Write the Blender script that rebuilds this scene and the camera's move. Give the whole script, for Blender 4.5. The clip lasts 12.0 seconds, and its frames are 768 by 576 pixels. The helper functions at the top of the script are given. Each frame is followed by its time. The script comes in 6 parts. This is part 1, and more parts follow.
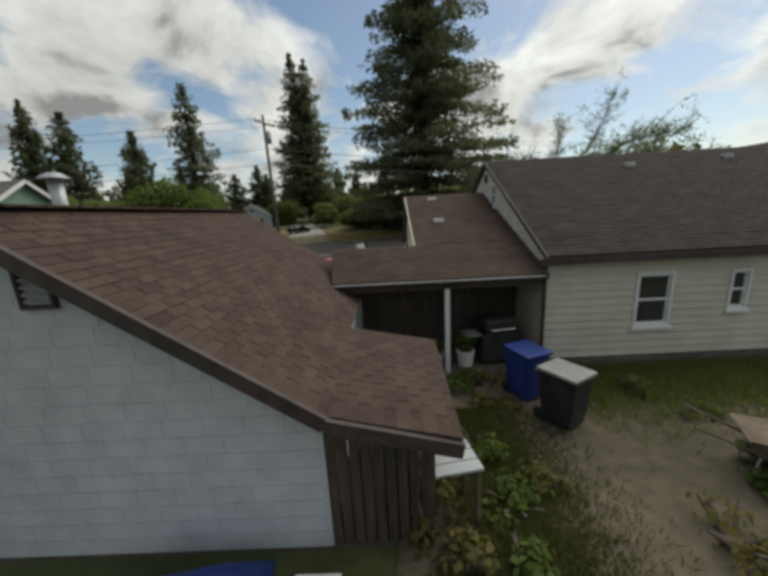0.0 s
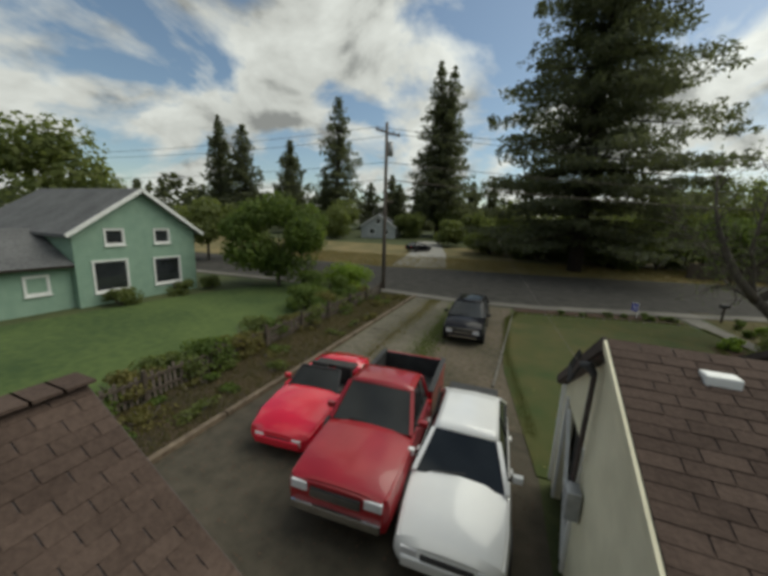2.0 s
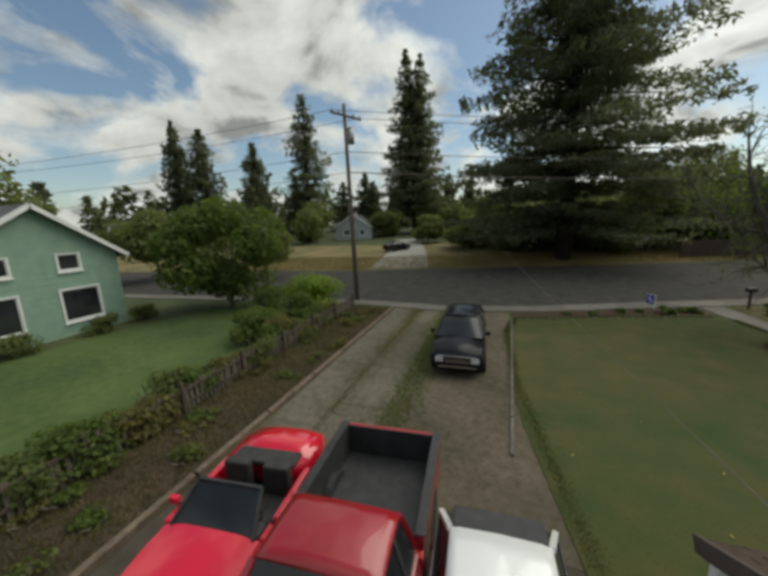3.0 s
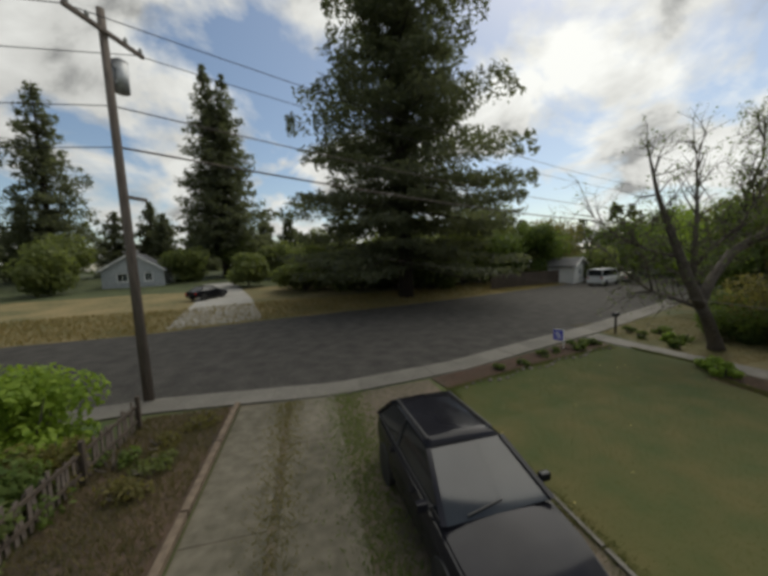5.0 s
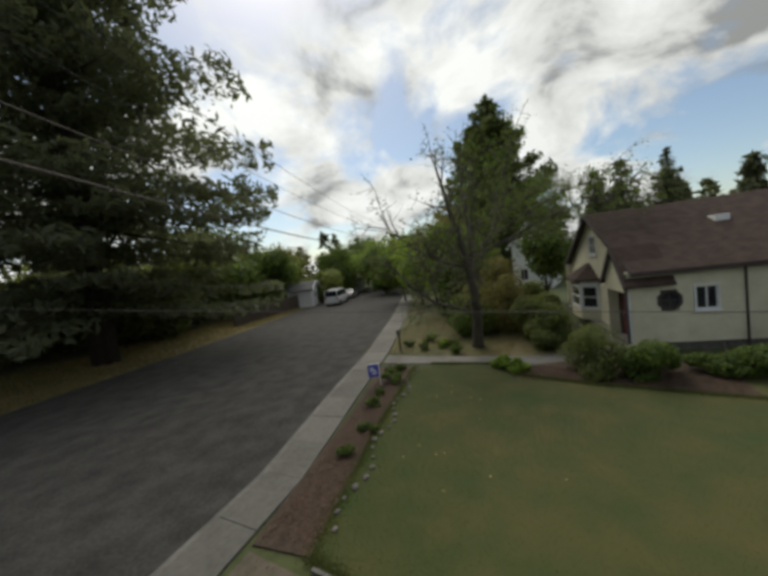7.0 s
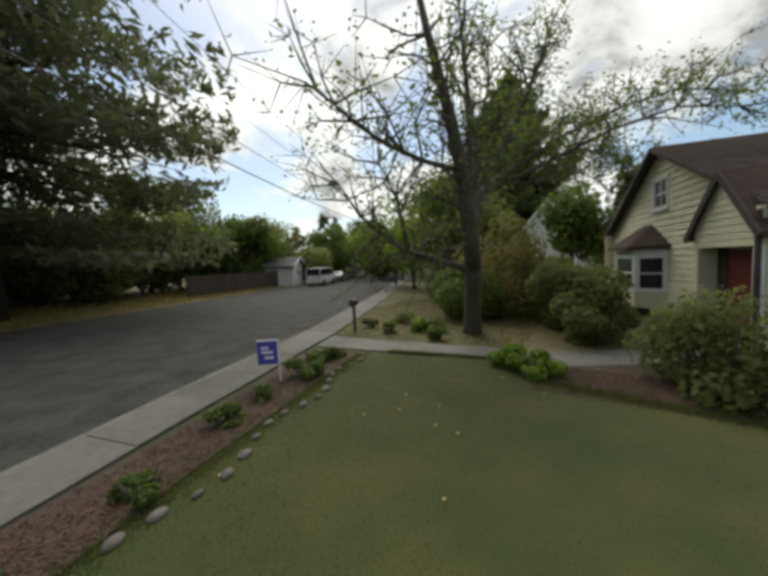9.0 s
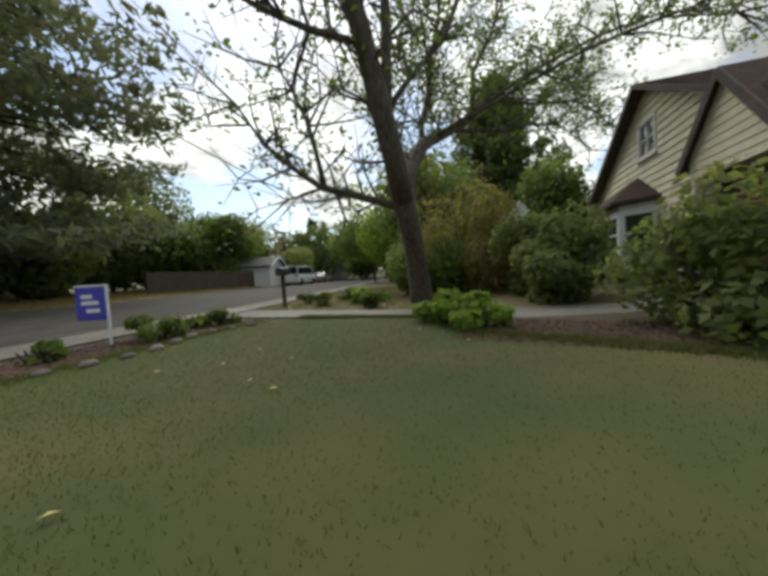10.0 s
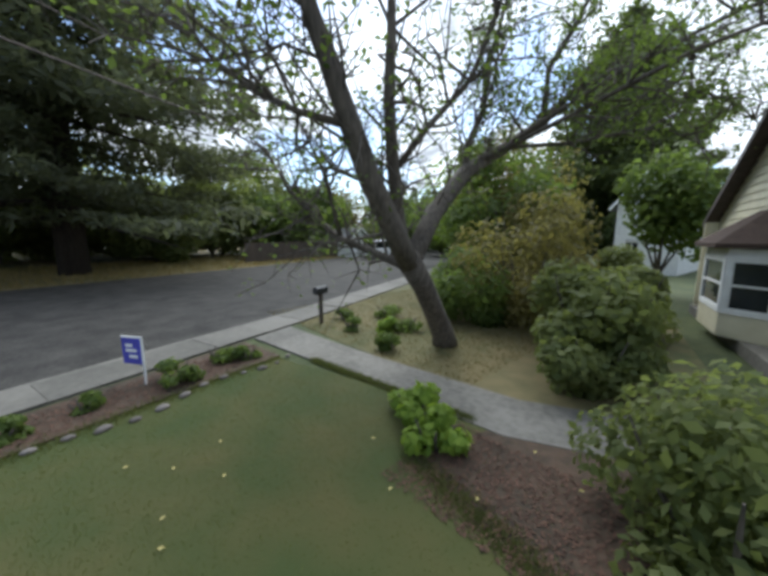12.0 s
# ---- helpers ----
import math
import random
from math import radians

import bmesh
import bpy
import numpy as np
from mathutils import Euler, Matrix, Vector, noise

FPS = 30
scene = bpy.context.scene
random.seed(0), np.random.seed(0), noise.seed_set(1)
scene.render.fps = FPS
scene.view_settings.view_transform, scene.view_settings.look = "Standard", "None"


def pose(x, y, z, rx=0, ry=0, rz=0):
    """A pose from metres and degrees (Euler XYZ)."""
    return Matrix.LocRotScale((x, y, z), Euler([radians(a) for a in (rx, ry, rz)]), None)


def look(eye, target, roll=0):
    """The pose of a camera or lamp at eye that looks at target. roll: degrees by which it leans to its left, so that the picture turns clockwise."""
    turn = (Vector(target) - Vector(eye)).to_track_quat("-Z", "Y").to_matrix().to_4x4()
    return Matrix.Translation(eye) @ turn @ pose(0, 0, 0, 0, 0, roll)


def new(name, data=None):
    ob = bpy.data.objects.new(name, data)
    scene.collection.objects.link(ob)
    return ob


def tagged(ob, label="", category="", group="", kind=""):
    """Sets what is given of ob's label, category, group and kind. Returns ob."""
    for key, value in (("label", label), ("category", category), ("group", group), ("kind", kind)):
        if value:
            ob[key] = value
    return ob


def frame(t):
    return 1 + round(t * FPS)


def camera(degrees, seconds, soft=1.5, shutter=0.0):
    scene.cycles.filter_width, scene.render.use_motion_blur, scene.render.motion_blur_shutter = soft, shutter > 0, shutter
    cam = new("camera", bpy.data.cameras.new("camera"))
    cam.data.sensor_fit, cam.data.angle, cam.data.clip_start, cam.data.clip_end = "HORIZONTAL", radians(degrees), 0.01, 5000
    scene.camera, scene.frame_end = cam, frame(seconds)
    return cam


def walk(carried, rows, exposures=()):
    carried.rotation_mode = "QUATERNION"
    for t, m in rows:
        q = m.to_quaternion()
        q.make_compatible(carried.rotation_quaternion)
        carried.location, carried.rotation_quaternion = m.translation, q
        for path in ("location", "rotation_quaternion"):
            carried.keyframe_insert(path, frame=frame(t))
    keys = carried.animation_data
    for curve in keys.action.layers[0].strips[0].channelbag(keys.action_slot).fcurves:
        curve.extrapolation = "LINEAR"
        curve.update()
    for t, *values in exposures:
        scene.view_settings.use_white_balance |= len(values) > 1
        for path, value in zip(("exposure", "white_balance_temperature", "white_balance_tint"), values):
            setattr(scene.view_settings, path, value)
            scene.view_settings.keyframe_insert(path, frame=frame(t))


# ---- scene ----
cam = camera(98.7, 12.0, soft=3.8)
PATH = [
    (0, (3.732, -28.786, 3.449), (3.697, -26.836, 3.007), -3.1),
    (0.5, (3.343, -27.071, 4.017), (3.37, -25.092, 3.726), -7.5),
    (0.8, (3.557, -25.883, 4.415), (3.566, -23.926, 4.003), 0.1),
    (1, (3.474, -25.169, 4.725), (3.446, -23.195, 4.405), 2.6),
    (1.5, (3.488, -23.772, 4.703), (3.083, -21.823, 4.519), 10.1),
    (2, (3.397, -21.807, 5.046), (2.664, -19.987, 4.66), 2.4),
    (2.5, (3.069, -20.094, 5.192), (2.378, -18.264, 4.777), -0.7),
    (4.5, (0.337, -12.048, 4.387), (-0.054, -10.099, 4.168), -2.5),
    (5, (-0.79, -10.543, 4.384), (-0.337, -8.602, 4.213), -2.2),
    (5.5, (-1.208, -8.496, 4.176), (-0.255, -6.742, 4.048), -4.4),
    (6, (-1.555, -7.535, 4.993), (-0.001, -6.305, 4.723), -5.6),
    (6.5, (-1.087, -5.844, 4.698), (0.48, -4.679, 4.264), 0.6),
    (7, (0.159, -4.735, 4.515), (1.88, -3.724, 4.382), -7.3),
    (9, (5.982, -3.334, 2.321), (7.682, -2.291, 2.171), -2.9),
    (9.5, (7.542, -3.794, 1.577), (9.242, -2.748, 1.686), 0.6),
    (10, (8.438, -3.776, 0.816), (10.153, -2.751, 0.723), -3.6),
    (10.5, (9.284, -4.603, 1.229), (10.724, -3.215, 1.203), 8.9),
    (11, (9.496, -5.034, 1.473), (10.696, -3.444, 1.293), 6.2),
    (11.5, (9.263, -5.103, 2.088), (10.487, -3.551, 1.779), 1.7),
    (12, (9.691, -4.9, 2.619), (11.051, -3.467, 2.309), -0.0),
]
walk(cam, [(t, look(eye, target, roll)) for t, eye, target, roll in PATH], [(0, 0.08, 6850, 4), (2, 0.05, 6850, 1), (4.4, 0.16, 6850, 4), (5.0, 0.08, 6850, 6), (7, 0.12, 6750, 5), (9, 0.44, 6800, 4), (10.2, 0.76, 6750, 5), (11.5, 1.1, 6350, 11), (12, 1.15, 5800, 6)])

# ---- light ----
SUN_EL, SUN_AZ = radians(52), radians(47)  # azimuth clockwise from +y
world = bpy.data.worlds.new("sky")
scene.world = world
world.use_nodes = True


def build_sky():
    nt = world.node_tree
    nt.nodes.clear()
    N, L = nt.nodes.new, nt.links.new
    out, bg = N("ShaderNodeOutputWorld"), N("ShaderNodeBackground")
    sky = N("ShaderNodeTexSky")
    sky.sky_type, sky.sun_disc = "NISHITA", False
    sky.sun_elevation, sky.sun_rotation = SUN_EL, SUN_AZ
    tc, mp = N("ShaderNodeTexCoord"), N("ShaderNodeMapping")
    # clouds lie on a flat layer: divide the direction by its height
    sep, comb = N("ShaderNodeSeparateXYZ"), N("ShaderNodeCombineXYZ")
    L(tc.outputs["Generated"], sep.inputs[0])
    lift = N("ShaderNodeMath")
    lift.operation = "MAXIMUM"
    lift.inputs[1].default_value = 0.0
    L(sep.outputs["Z"], lift.inputs[0])
    lift2 = N("ShaderNodeMath")
    lift2.operation = "ADD"
    lift2.inputs[1].default_value = 0.42
    L(lift.outputs[0], lift2.inputs[0])
    for i, ax in enumerate("XY"):
        d = N("ShaderNodeMath")
        d.operation = "DIVIDE"
        L(sep.outputs[ax], d.inputs[0])
        L(lift2.outputs[0], d.inputs[1])
        L(d.outputs[0], comb.inputs[i])
    L(comb.outputs[0], mp.inputs["Vector"])
    mp.inputs["Location"].default_value = (3.1, 1.7, 0)
    big, fine = N("ShaderNodeTexNoise"), N("ShaderNodeTexNoise")
    for n, sc, det in ((big, 2.1, 9), (fine, 3.4, 7)):
        n.inputs["Scale"].default_value, n.inputs["Detail"].default_value = sc, det
        n.inputs["Roughness"].default_value = 0.56
        n.inputs["Distortion"].default_value = 0.35
        L(mp.outputs[0], n.inputs["Vector"])
    cover = N("ShaderNodeValToRGB")
    cover.color_ramp.elements[0].position, cover.color_ramp.elements[1].position = 0.437, 0.537
    L(big.outputs["Fac"], cover.inputs[0])
    shade = N("ShaderNodeValToRGB")
    e = shade.color_ramp.elements
    e[0].position, e[0].color = 0.40, (6.9, 7.0, 7.15, 1)
    e[1].position, e[1].color = 0.64, (2.6, 2.65, 2.75, 1)
    mid = e.new(0.55)
    mid.color = (5.2, 5.25, 5.35, 1)
    L(fine.outputs["Fac"], shade.inputs[0])
    # the cloud glows round the sun
    sun_dir = N("ShaderNodeVectorMath")
    sun_dir.operation = "DOT_PRODUCT"
    L(tc.outputs["Generated"], sun_dir.inputs[0])
    sun_dir.inputs[1].default_value = (math.sin(SUN_AZ) * math.cos(SUN_EL), math.cos(SUN_AZ) * math.cos(SUN_EL), math.sin(SUN_EL))
    glow = N("ShaderNodeMapRange")
    glow.inputs[1].default_value, glow.inputs[2].default_value = 0.35, 1.0
    glow.inputs[3].default_value, glow.inputs[4].default_value = 0.95, 1.35
    L(sun_dir.outputs["Value"], glow.inputs[0])
    lit = N("ShaderNodeVectorMath")
    lit.operation = "SCALE"
    L(shade.outputs[0], lit.inputs[0])
    L(glow.outputs[0], lit.inputs["Scale"])
    mix = N("ShaderNodeMix")
    mix.data_type = "RGBA"
    L(cover.outputs[0], mix.inputs["Factor"])
    L(sky.outputs[0], mix.inputs[6])
    L(lit.outputs[0], mix.inputs[7])
    L(mix.outputs[2], bg.inputs[0])
    bg.inputs[1].default_value = 0.104
    L(bg.outputs[0], out.inputs[0])


build_sky()
sun = new("sun", bpy.data.lights.new("sun", "SUN"))
sun.data.energy, sun.data.angle, sun.data.color = 2.2, radians(62), (1, 0.96, 0.9)
sun.matrix_world = look((0, 0, 60), Vector((0, 0, 60)) - Vector((math.sin(SUN_AZ) * math.cos(SUN_EL), math.cos(SUN_AZ) * math.cos(SUN_EL), math.sin(SUN_EL))))


# ---- materials ----
def material(name, a, b, scale=6.0, rough=0.8, metal=0.0, bump=0.3, detail=6.0, stains=0.5, island=0.0, per_object=0.0, stretch=(1, 1, 1), coat=0.0, spec=0.5):
    """Two colours mixed by noise at two scales, with fine relief."""
    m = bpy.data.materials.new(name)
    m.use_nodes = True
    nt = m.node_tree
    N, L = nt.nodes.new, nt.links.new
    bsdf = nt.nodes["Principled BSDF"]
    tc, mp = N("ShaderNodeTexCoord"), N("ShaderNodeMapping")
    mp.inputs["Scale"].default_value = stretch
    L(tc.outputs["Object"], mp.inputs[0])
    n1, n2 = N("ShaderNodeTexNoise"), N("ShaderNodeTexNoise")
    n1.inputs["Scale"].default_value, n1.inputs["Detail"].default_value = scale, detail
    n2.inputs["Scale"].default_value, n2.inputs["Detail"].default_value = scale * 0.09, 3
    for n in (n1, n2):
        L(mp.outputs[0], n.inputs["Vector"])
    add = N("ShaderNodeMath")
    add.operation = "MULTIPLY_ADD"
    L(n2.outputs["Fac"], add.inputs[0])
    add.inputs[1].default_value = stains
    L(n1.outputs["Fac"], add.inputs[2])
    last = add.outputs[0]
    centre = 0.5 + 0.5 * stains
    if island or per_object:
        src = N("ShaderNodeNewGeometry").outputs["Random Per Island"] if island else N("ShaderNodeObjectInfo").outputs["Random"]
        more = N("ShaderNodeMath")
        more.operation = "MULTIPLY_ADD"
        L(src, more.inputs[0])
        more.inputs[1].default_value = island or per_object
        L(last, more.inputs[2])
        last = more.outputs[0]
        centre += 0.5 * (island or per_object)
    ramp = N("ShaderNodeValToRGB")
    half = 0.17 + 0.12 * stains + 0.4 * (island or per_object)
    norm = N("ShaderNodeMapRange")
    norm.inputs[1].default_value, norm.inputs[2].default_value = centre - half, centre + half
    L(last, norm.inputs[0])
    ramp.color_ramp.elements[0].color, ramp.color_ramp.elements[1].color = (*a, 1), (*b, 1)
    L(norm.outputs[0], ramp.inputs[0])
    L(ramp.outputs[0], bsdf.inputs["Base Color"])
    bsdf.inputs["Roughness"].default_value, bsdf.inputs["Metallic"].default_value = rough, metal
    bsdf.inputs["Coat Weight"].default_value = coat
    bsdf.inputs["Specular IOR Level"].default_value = spec
    if bump:
        bp = N("ShaderNodeBump")
        bp.inputs["Strength"].default_value, bp.inputs["Distance"].default_value = bump, 0.02
        L(n1.outputs["Fac"], bp.inputs["Height"])
        L(bp.outputs[0], bsdf.inputs["Normal"])
    return m


def leaf_material(name, a, b, thin=0.25):
    m = material(name, a, b, scale=1.5, rough=0.65, bump=0, island=1.0, spec=0.25)
    nt = m.node_tree
    bsdf, out = nt.nodes["Principled BSDF"], nt.nodes["Material Output"]
    tr, mix = nt.nodes.new("ShaderNodeBsdfTranslucent"), nt.nodes.new("ShaderNodeMixShader")
    tr.inputs[0].default_value = (b[0] * 1.3, b[1] * 1.4, b[2], 1)
    mix.inputs[0].default_value = thin
    nt.links.new(bsdf.outputs[0], mix.inputs[1])
    nt.links.new(tr.outputs[0], mix.inputs[2])
    nt.links.new(mix.outputs[0], out.inputs[0])
    return m


M = {
    "asphalt": material("asphalt", (0.035, 0.033, 0.030), (0.076, 0.071, 0.063), 14, 0.95, stains=1.2, spec=0.15),
    "concrete": material("concrete", (0.095, 0.088, 0.073), (0.185, 0.172, 0.147), 9, 0.9, stains=1.0),
    "old_concrete": material("old_concrete", (0.062, 0.056, 0.036), (0.165, 0.145, 0.108), 4, 0.95, bump=0.5, stains=1.5),
    "grass": material("grass", (0.028, 0.042, 0.011), (0.078, 0.088, 0.028), 5, 0.95, bump=0.8, stains=1.4),
    "lawn": material("lawn", (0.020, 0.050, 0.006), (0.086, 0.074, 0.020), 1.0, 0.95, bump=0.8, stains=1.6),
    "dry_grass": material("dry_grass", (0.075, 0.075, 0.022), (0.22, 0.165, 0.070), 3, 0.95, bump=0.8, stains=1.4),
    "dry_side": material("dry_side", (0.045, 0.058, 0.016), (0.150, 0.118, 0.050), 2.2, 0.95, bump=0.8, stains=1.6),
    "soil": material("soil", (0.030, 0.024, 0.014), (0.095, 0.060, 0.038), 8, 0.95, bump=0.8, stains=1.0),
    "gravel_dirt": material("gravel_dirt", (0.050, 0.046, 0.026), (0.135, 0.105, 0.075), 5, 0.95, bump=0.8, stains=1.2),
    "shingle": material("shingle", (0.046, 0.031, 0.025), (0.096, 0.067, 0.054), 26, 0.95, bump=0.5, stains=1.0, per_object=0.35, spec=0.2),
    "shingle_joined": material("shingle_joined", (0.046, 0.031, 0.025), (0.096, 0.067, 0.054), 26, 0.95, bump=0.5, stains=1.0, island=0.35, spec=0.2),
    "shingle_dark": material("shingle_dark", (0.032, 0.026, 0.021), (0.066, 0.054, 0.045), 26, 0.95, bump=0.5, stains=1.0, per_object=0.35, spec=0.2),
    "shingle_dark_joined": material("shingle_dark_joined", (0.032, 0.026, 0.021), (0.066, 0.054, 0.045), 26, 0.95, bump=0.5, stains=1.0, island=0.35, spec=0.2),
    "white_siding": material("white_siding", (0.48, 0.45, 0.37), (0.62, 0.585, 0.49), 2, 0.6, bump=0.05, stains=1.0),
    "cream_siding": material("cream_siding", (0.54, 0.50, 0.35), (0.73, 0.68, 0.50), 2, 0.6, bump=0.05, stains=1.0),
    "painted_block": material("painted_block", (0.42, 0.44, 0.46), (0.60, 0.62, 0.64), 3, 0.75, bump=0.2, stains=1.0),
    "green_siding": material("green_siding", (0.20, 0.31, 0.235), (0.27, 0.385, 0.30), 2, 0.7, bump=0.05, stains=1.0),
    "trim": material("trim", (0.66, 0.66, 0.64), (0.80, 0.80, 0.78), 4, 0.5, bump=0.03),
    "dark_trim": material("dark_trim", (0.035, 0.025, 0.022), (0.075, 0.055, 0.05), 6, 0.7, bump=0.1),
    "dark_wood": material("dark_wood", (0.035, 0.026, 0.020), (0.10, 0.075, 0.055), 5, 0.85, stretch=(4, 4, 0.4)),
    "timber": material("timber", (0.085, 0.060, 0.040), (0.19, 0.145, 0.10), 6, 0.85),
    "pole_wood": material("pole_wood", (0.075, 0.060, 0.050), (0.19, 0.155, 0.13), 6, 0.9, stretch=(5, 5, 0.3)),
    "bark": material("bark", (0.050, 0.042, 0.034), (0.15, 0.125, 0.10), 5, 0.95, bump=0.8, stretch=(3, 3, 0.6)),
    "fir_bark": material("fir_bark", (0.022, 0.016, 0.012), (0.060, 0.045, 0.035), 5, 0.95, bump=0.8, stretch=(3, 3, 0.5)),
    "fir": leaf_material("fir_needles", (0.056, 0.066, 0.044), (0.132, 0.138, 0.080), 0.45),
    "fir_light": leaf_material("fir_needles_light", (0.046, 0.068, 0.024), (0.125, 0.145, 0.052), 0.4),
    "leaf": leaf_material("leaves", (0.048, 0.084, 0.018), (0.140, 0.180, 0.044), 0.45),
    "leaf_dark": leaf_material("leaves_dark", (0.070, 0.094, 0.032), (0.178, 0.196, 0.066), 0.5),
    "leaf_brown": leaf_material("leaves_brown", (0.074, 0.078, 0.024), (0.200, 0.168, 0.058), 0.42),
    "leaf_bright": leaf_material("leaves_bright", (0.095, 0.16, 0.018), (0.25, 0.33, 0.048), 0.4),
    "red_paint": material("red_paint", (0.25, 0.007, 0.014), (0.34, 0.012, 0.020), 1.5, 0.3, bump=0, coat=0.6),
    "bright_red_paint": material("bright_red_paint", (0.58, 0.006, 0.028), (0.66, 0.010, 0.036), 1.5, 0.22, bump=0, coat=1.0),
    "white_paint": material("white_paint", (0.74, 0.74, 0.74), (0.82, 0.82, 0.81), 1.5, 0.3, bump=0, coat=0.8),
    "black_paint": material("black_paint", (0.010, 0.010, 0.013), (0.020, 0.020, 0.024), 1.5, 0.14, bump=0, coat=0.0, spec=0.13),
    "black_plastic": material("black_plastic", (0.012, 0.012, 0.013), (0.035, 0.035, 0.036), 5, 0.6, bump=0.05),
    "rubber": material("rubber", (0.012, 0.012, 0.012), (0.03, 0.03, 0.03), 8, 0.85),
    "chrome": material("chrome", (0.62, 0.62, 0.64), (0.76, 0.76, 0.78), 5, 0.15, 1.0, bump=0),
    "alloy": material("alloy", (0.36, 0.36, 0.38), (0.50, 0.50, 0.52), 5, 0.3, 1.0, bump=0),
    "galvanised": material("galvanised", (0.34, 0.35, 0.36), (0.52, 0.53, 0.54), 6, 0.5, 0.6, bump=0.05),
    "court_dirt": material("court_dirt", (0.036, 0.032, 0.021), (0.092, 0.076, 0.055), 3, 0.95, bump=0.8, stains=1.4),
    "car_glass": material("car_glass", (0.012, 0.014, 0.015), (0.030, 0.034, 0.036), 1, 0.06, bump=0, spec=0.42),
    "window_glass": material("window_glass", (0.014, 0.016, 0.018), (0.045, 0.05, 0.055), 0.8, 0.05, bump=0, spec=0.8),
    "lamp_glass": material("lamp_glass", (0.55, 0.55, 0.57), (0.75, 0.75, 0.77), 4, 0.12, bump=0, spec=0.8),
    "tail_glass": material("tail_glass", (0.35, 0.01, 0.012), (0.45, 0.015, 0.018), 4, 0.15, bump=0),
    "blue_plastic": material("blue_plastic", (0.012, 0.030, 0.16), (0.025, 0.055, 0.25), 3, 0.45, bump=0.05),
    "grey_plastic": material("grey_plastic", (0.16, 0.17, 0.16), (0.28, 0.28, 0.26), 3, 0.6, bump=0.05),
    "door_red": material("door_red", (0.13, 0.015, 0.017), (0.19, 0.025, 0.026), 3, 0.5, bump=0.05),
    "sign_blue": material("sign_blue", (0.05, 0.05, 0.34), (0.07, 0.07, 0.44), 3, 0.5, bump=0),
    "cable": material("cable", (0.008, 0.008, 0.009), (0.02, 0.02, 0.021), 3, 0.7, bump=0),
    "grey_roof": material("grey_roof", (0.07, 0.07, 0.072), (0.14, 0.14, 0.14), 9, 0.95, stains=0.8),
    "grey_siding": material("grey_siding", (0.30, 0.32, 0.33), (0.42, 0.44, 0.45), 3, 0.7, bump=0.05),
    "pale_concrete": material("pale_concrete", (0.20, 0.19, 0.17), (0.36, 0.345, 0.31), 3, 0.9, stains=1.0),
    "stone": material("stone", (0.085, 0.072, 0.062), (0.21, 0.185, 0.165), 6, 0.95, bump=0.6, per_object=0.6),
    # black seat cloth, also the dark fill standing in for unlit interiors
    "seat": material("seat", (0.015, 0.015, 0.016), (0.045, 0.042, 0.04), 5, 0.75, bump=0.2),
}


# ---- building helpers ----
def mesh_of(name, verts, faces, mat, smooth=False):
    me = bpy.data.meshes.new(name)
    me.from_pydata([tuple(map(float, v)) for v in verts], [], [tuple(map(int, q)) for q in faces])
    me.materials.append(mat)
    if smooth:
        me.shade_smooth()
    return me


def quads_mesh(name, corners, mat):
    """A mesh of loose quads from an array (n, 4, 3)."""
    n = len(corners)
    me = bpy.data.meshes.new(name)
    me.vertices.add(4 * n)
    me.vertices.foreach_set("co", np.asarray(corners, np.float32).ravel())
    me.loops.add(4 * n)
    me.loops.foreach_set("vertex_index", np.arange(4 * n, dtype=np.int32))
    me.polygons.add(n)
    me.polygons.foreach_set("loop_start", np.arange(0, 4 * n, 4, dtype=np.int32))
    me.update(calc_edges=True)
    me.materials.append(mat)
    return me


def thing(name, m, label, category, group="", kind=""):
    ob = new(name)
    ob.empty_display_size = 0.2
    ob.matrix_world = m
    return tagged(ob, label, category, group, kind)


def under(ob, parent):
    ob.parent = parent
    return ob


def part(name, bm, mat, parent=None, label="", smooth=False):
    me = bpy.data.meshes.new(name)
    bm.normal_update()
    bm.to_mesh(me)
    bm.free()
    me.materials.append(mat)
    if smooth:
        me.shade_smooth()
    ob = new(name, me)
    ob.parent = parent
    if label:
        ob["label"] = label
    return ob


def box(bm, x0, x1, y0, y1, z0, z1, m=None):
    c = [Vector((x, y, z)) for x in (x0, x1) for y in (y0, y1) for z in (z0, z1)]
    if m is not None:
        c = [m @ v for v in c]
    v = [bm.verts.new(p) for p in c]
    for f in ((0, 1, 3, 2), (4, 6, 7, 5), (0, 4, 5, 1), (2, 3, 7, 6), (0, 2, 6, 4), (1, 5, 7, 3)):
        bm.faces.new([v[i] for i in f])
    return bm


def boxes(*args, bevel=0.0):
    bm = bmesh.new()
    for a in args:
        box(bm, *a)
    if bevel:
        bmesh.ops.bevel(bm, geom=bm.edges[:], offset=bevel, segments=2, profile=0.6, affect="EDGES")
    return bm


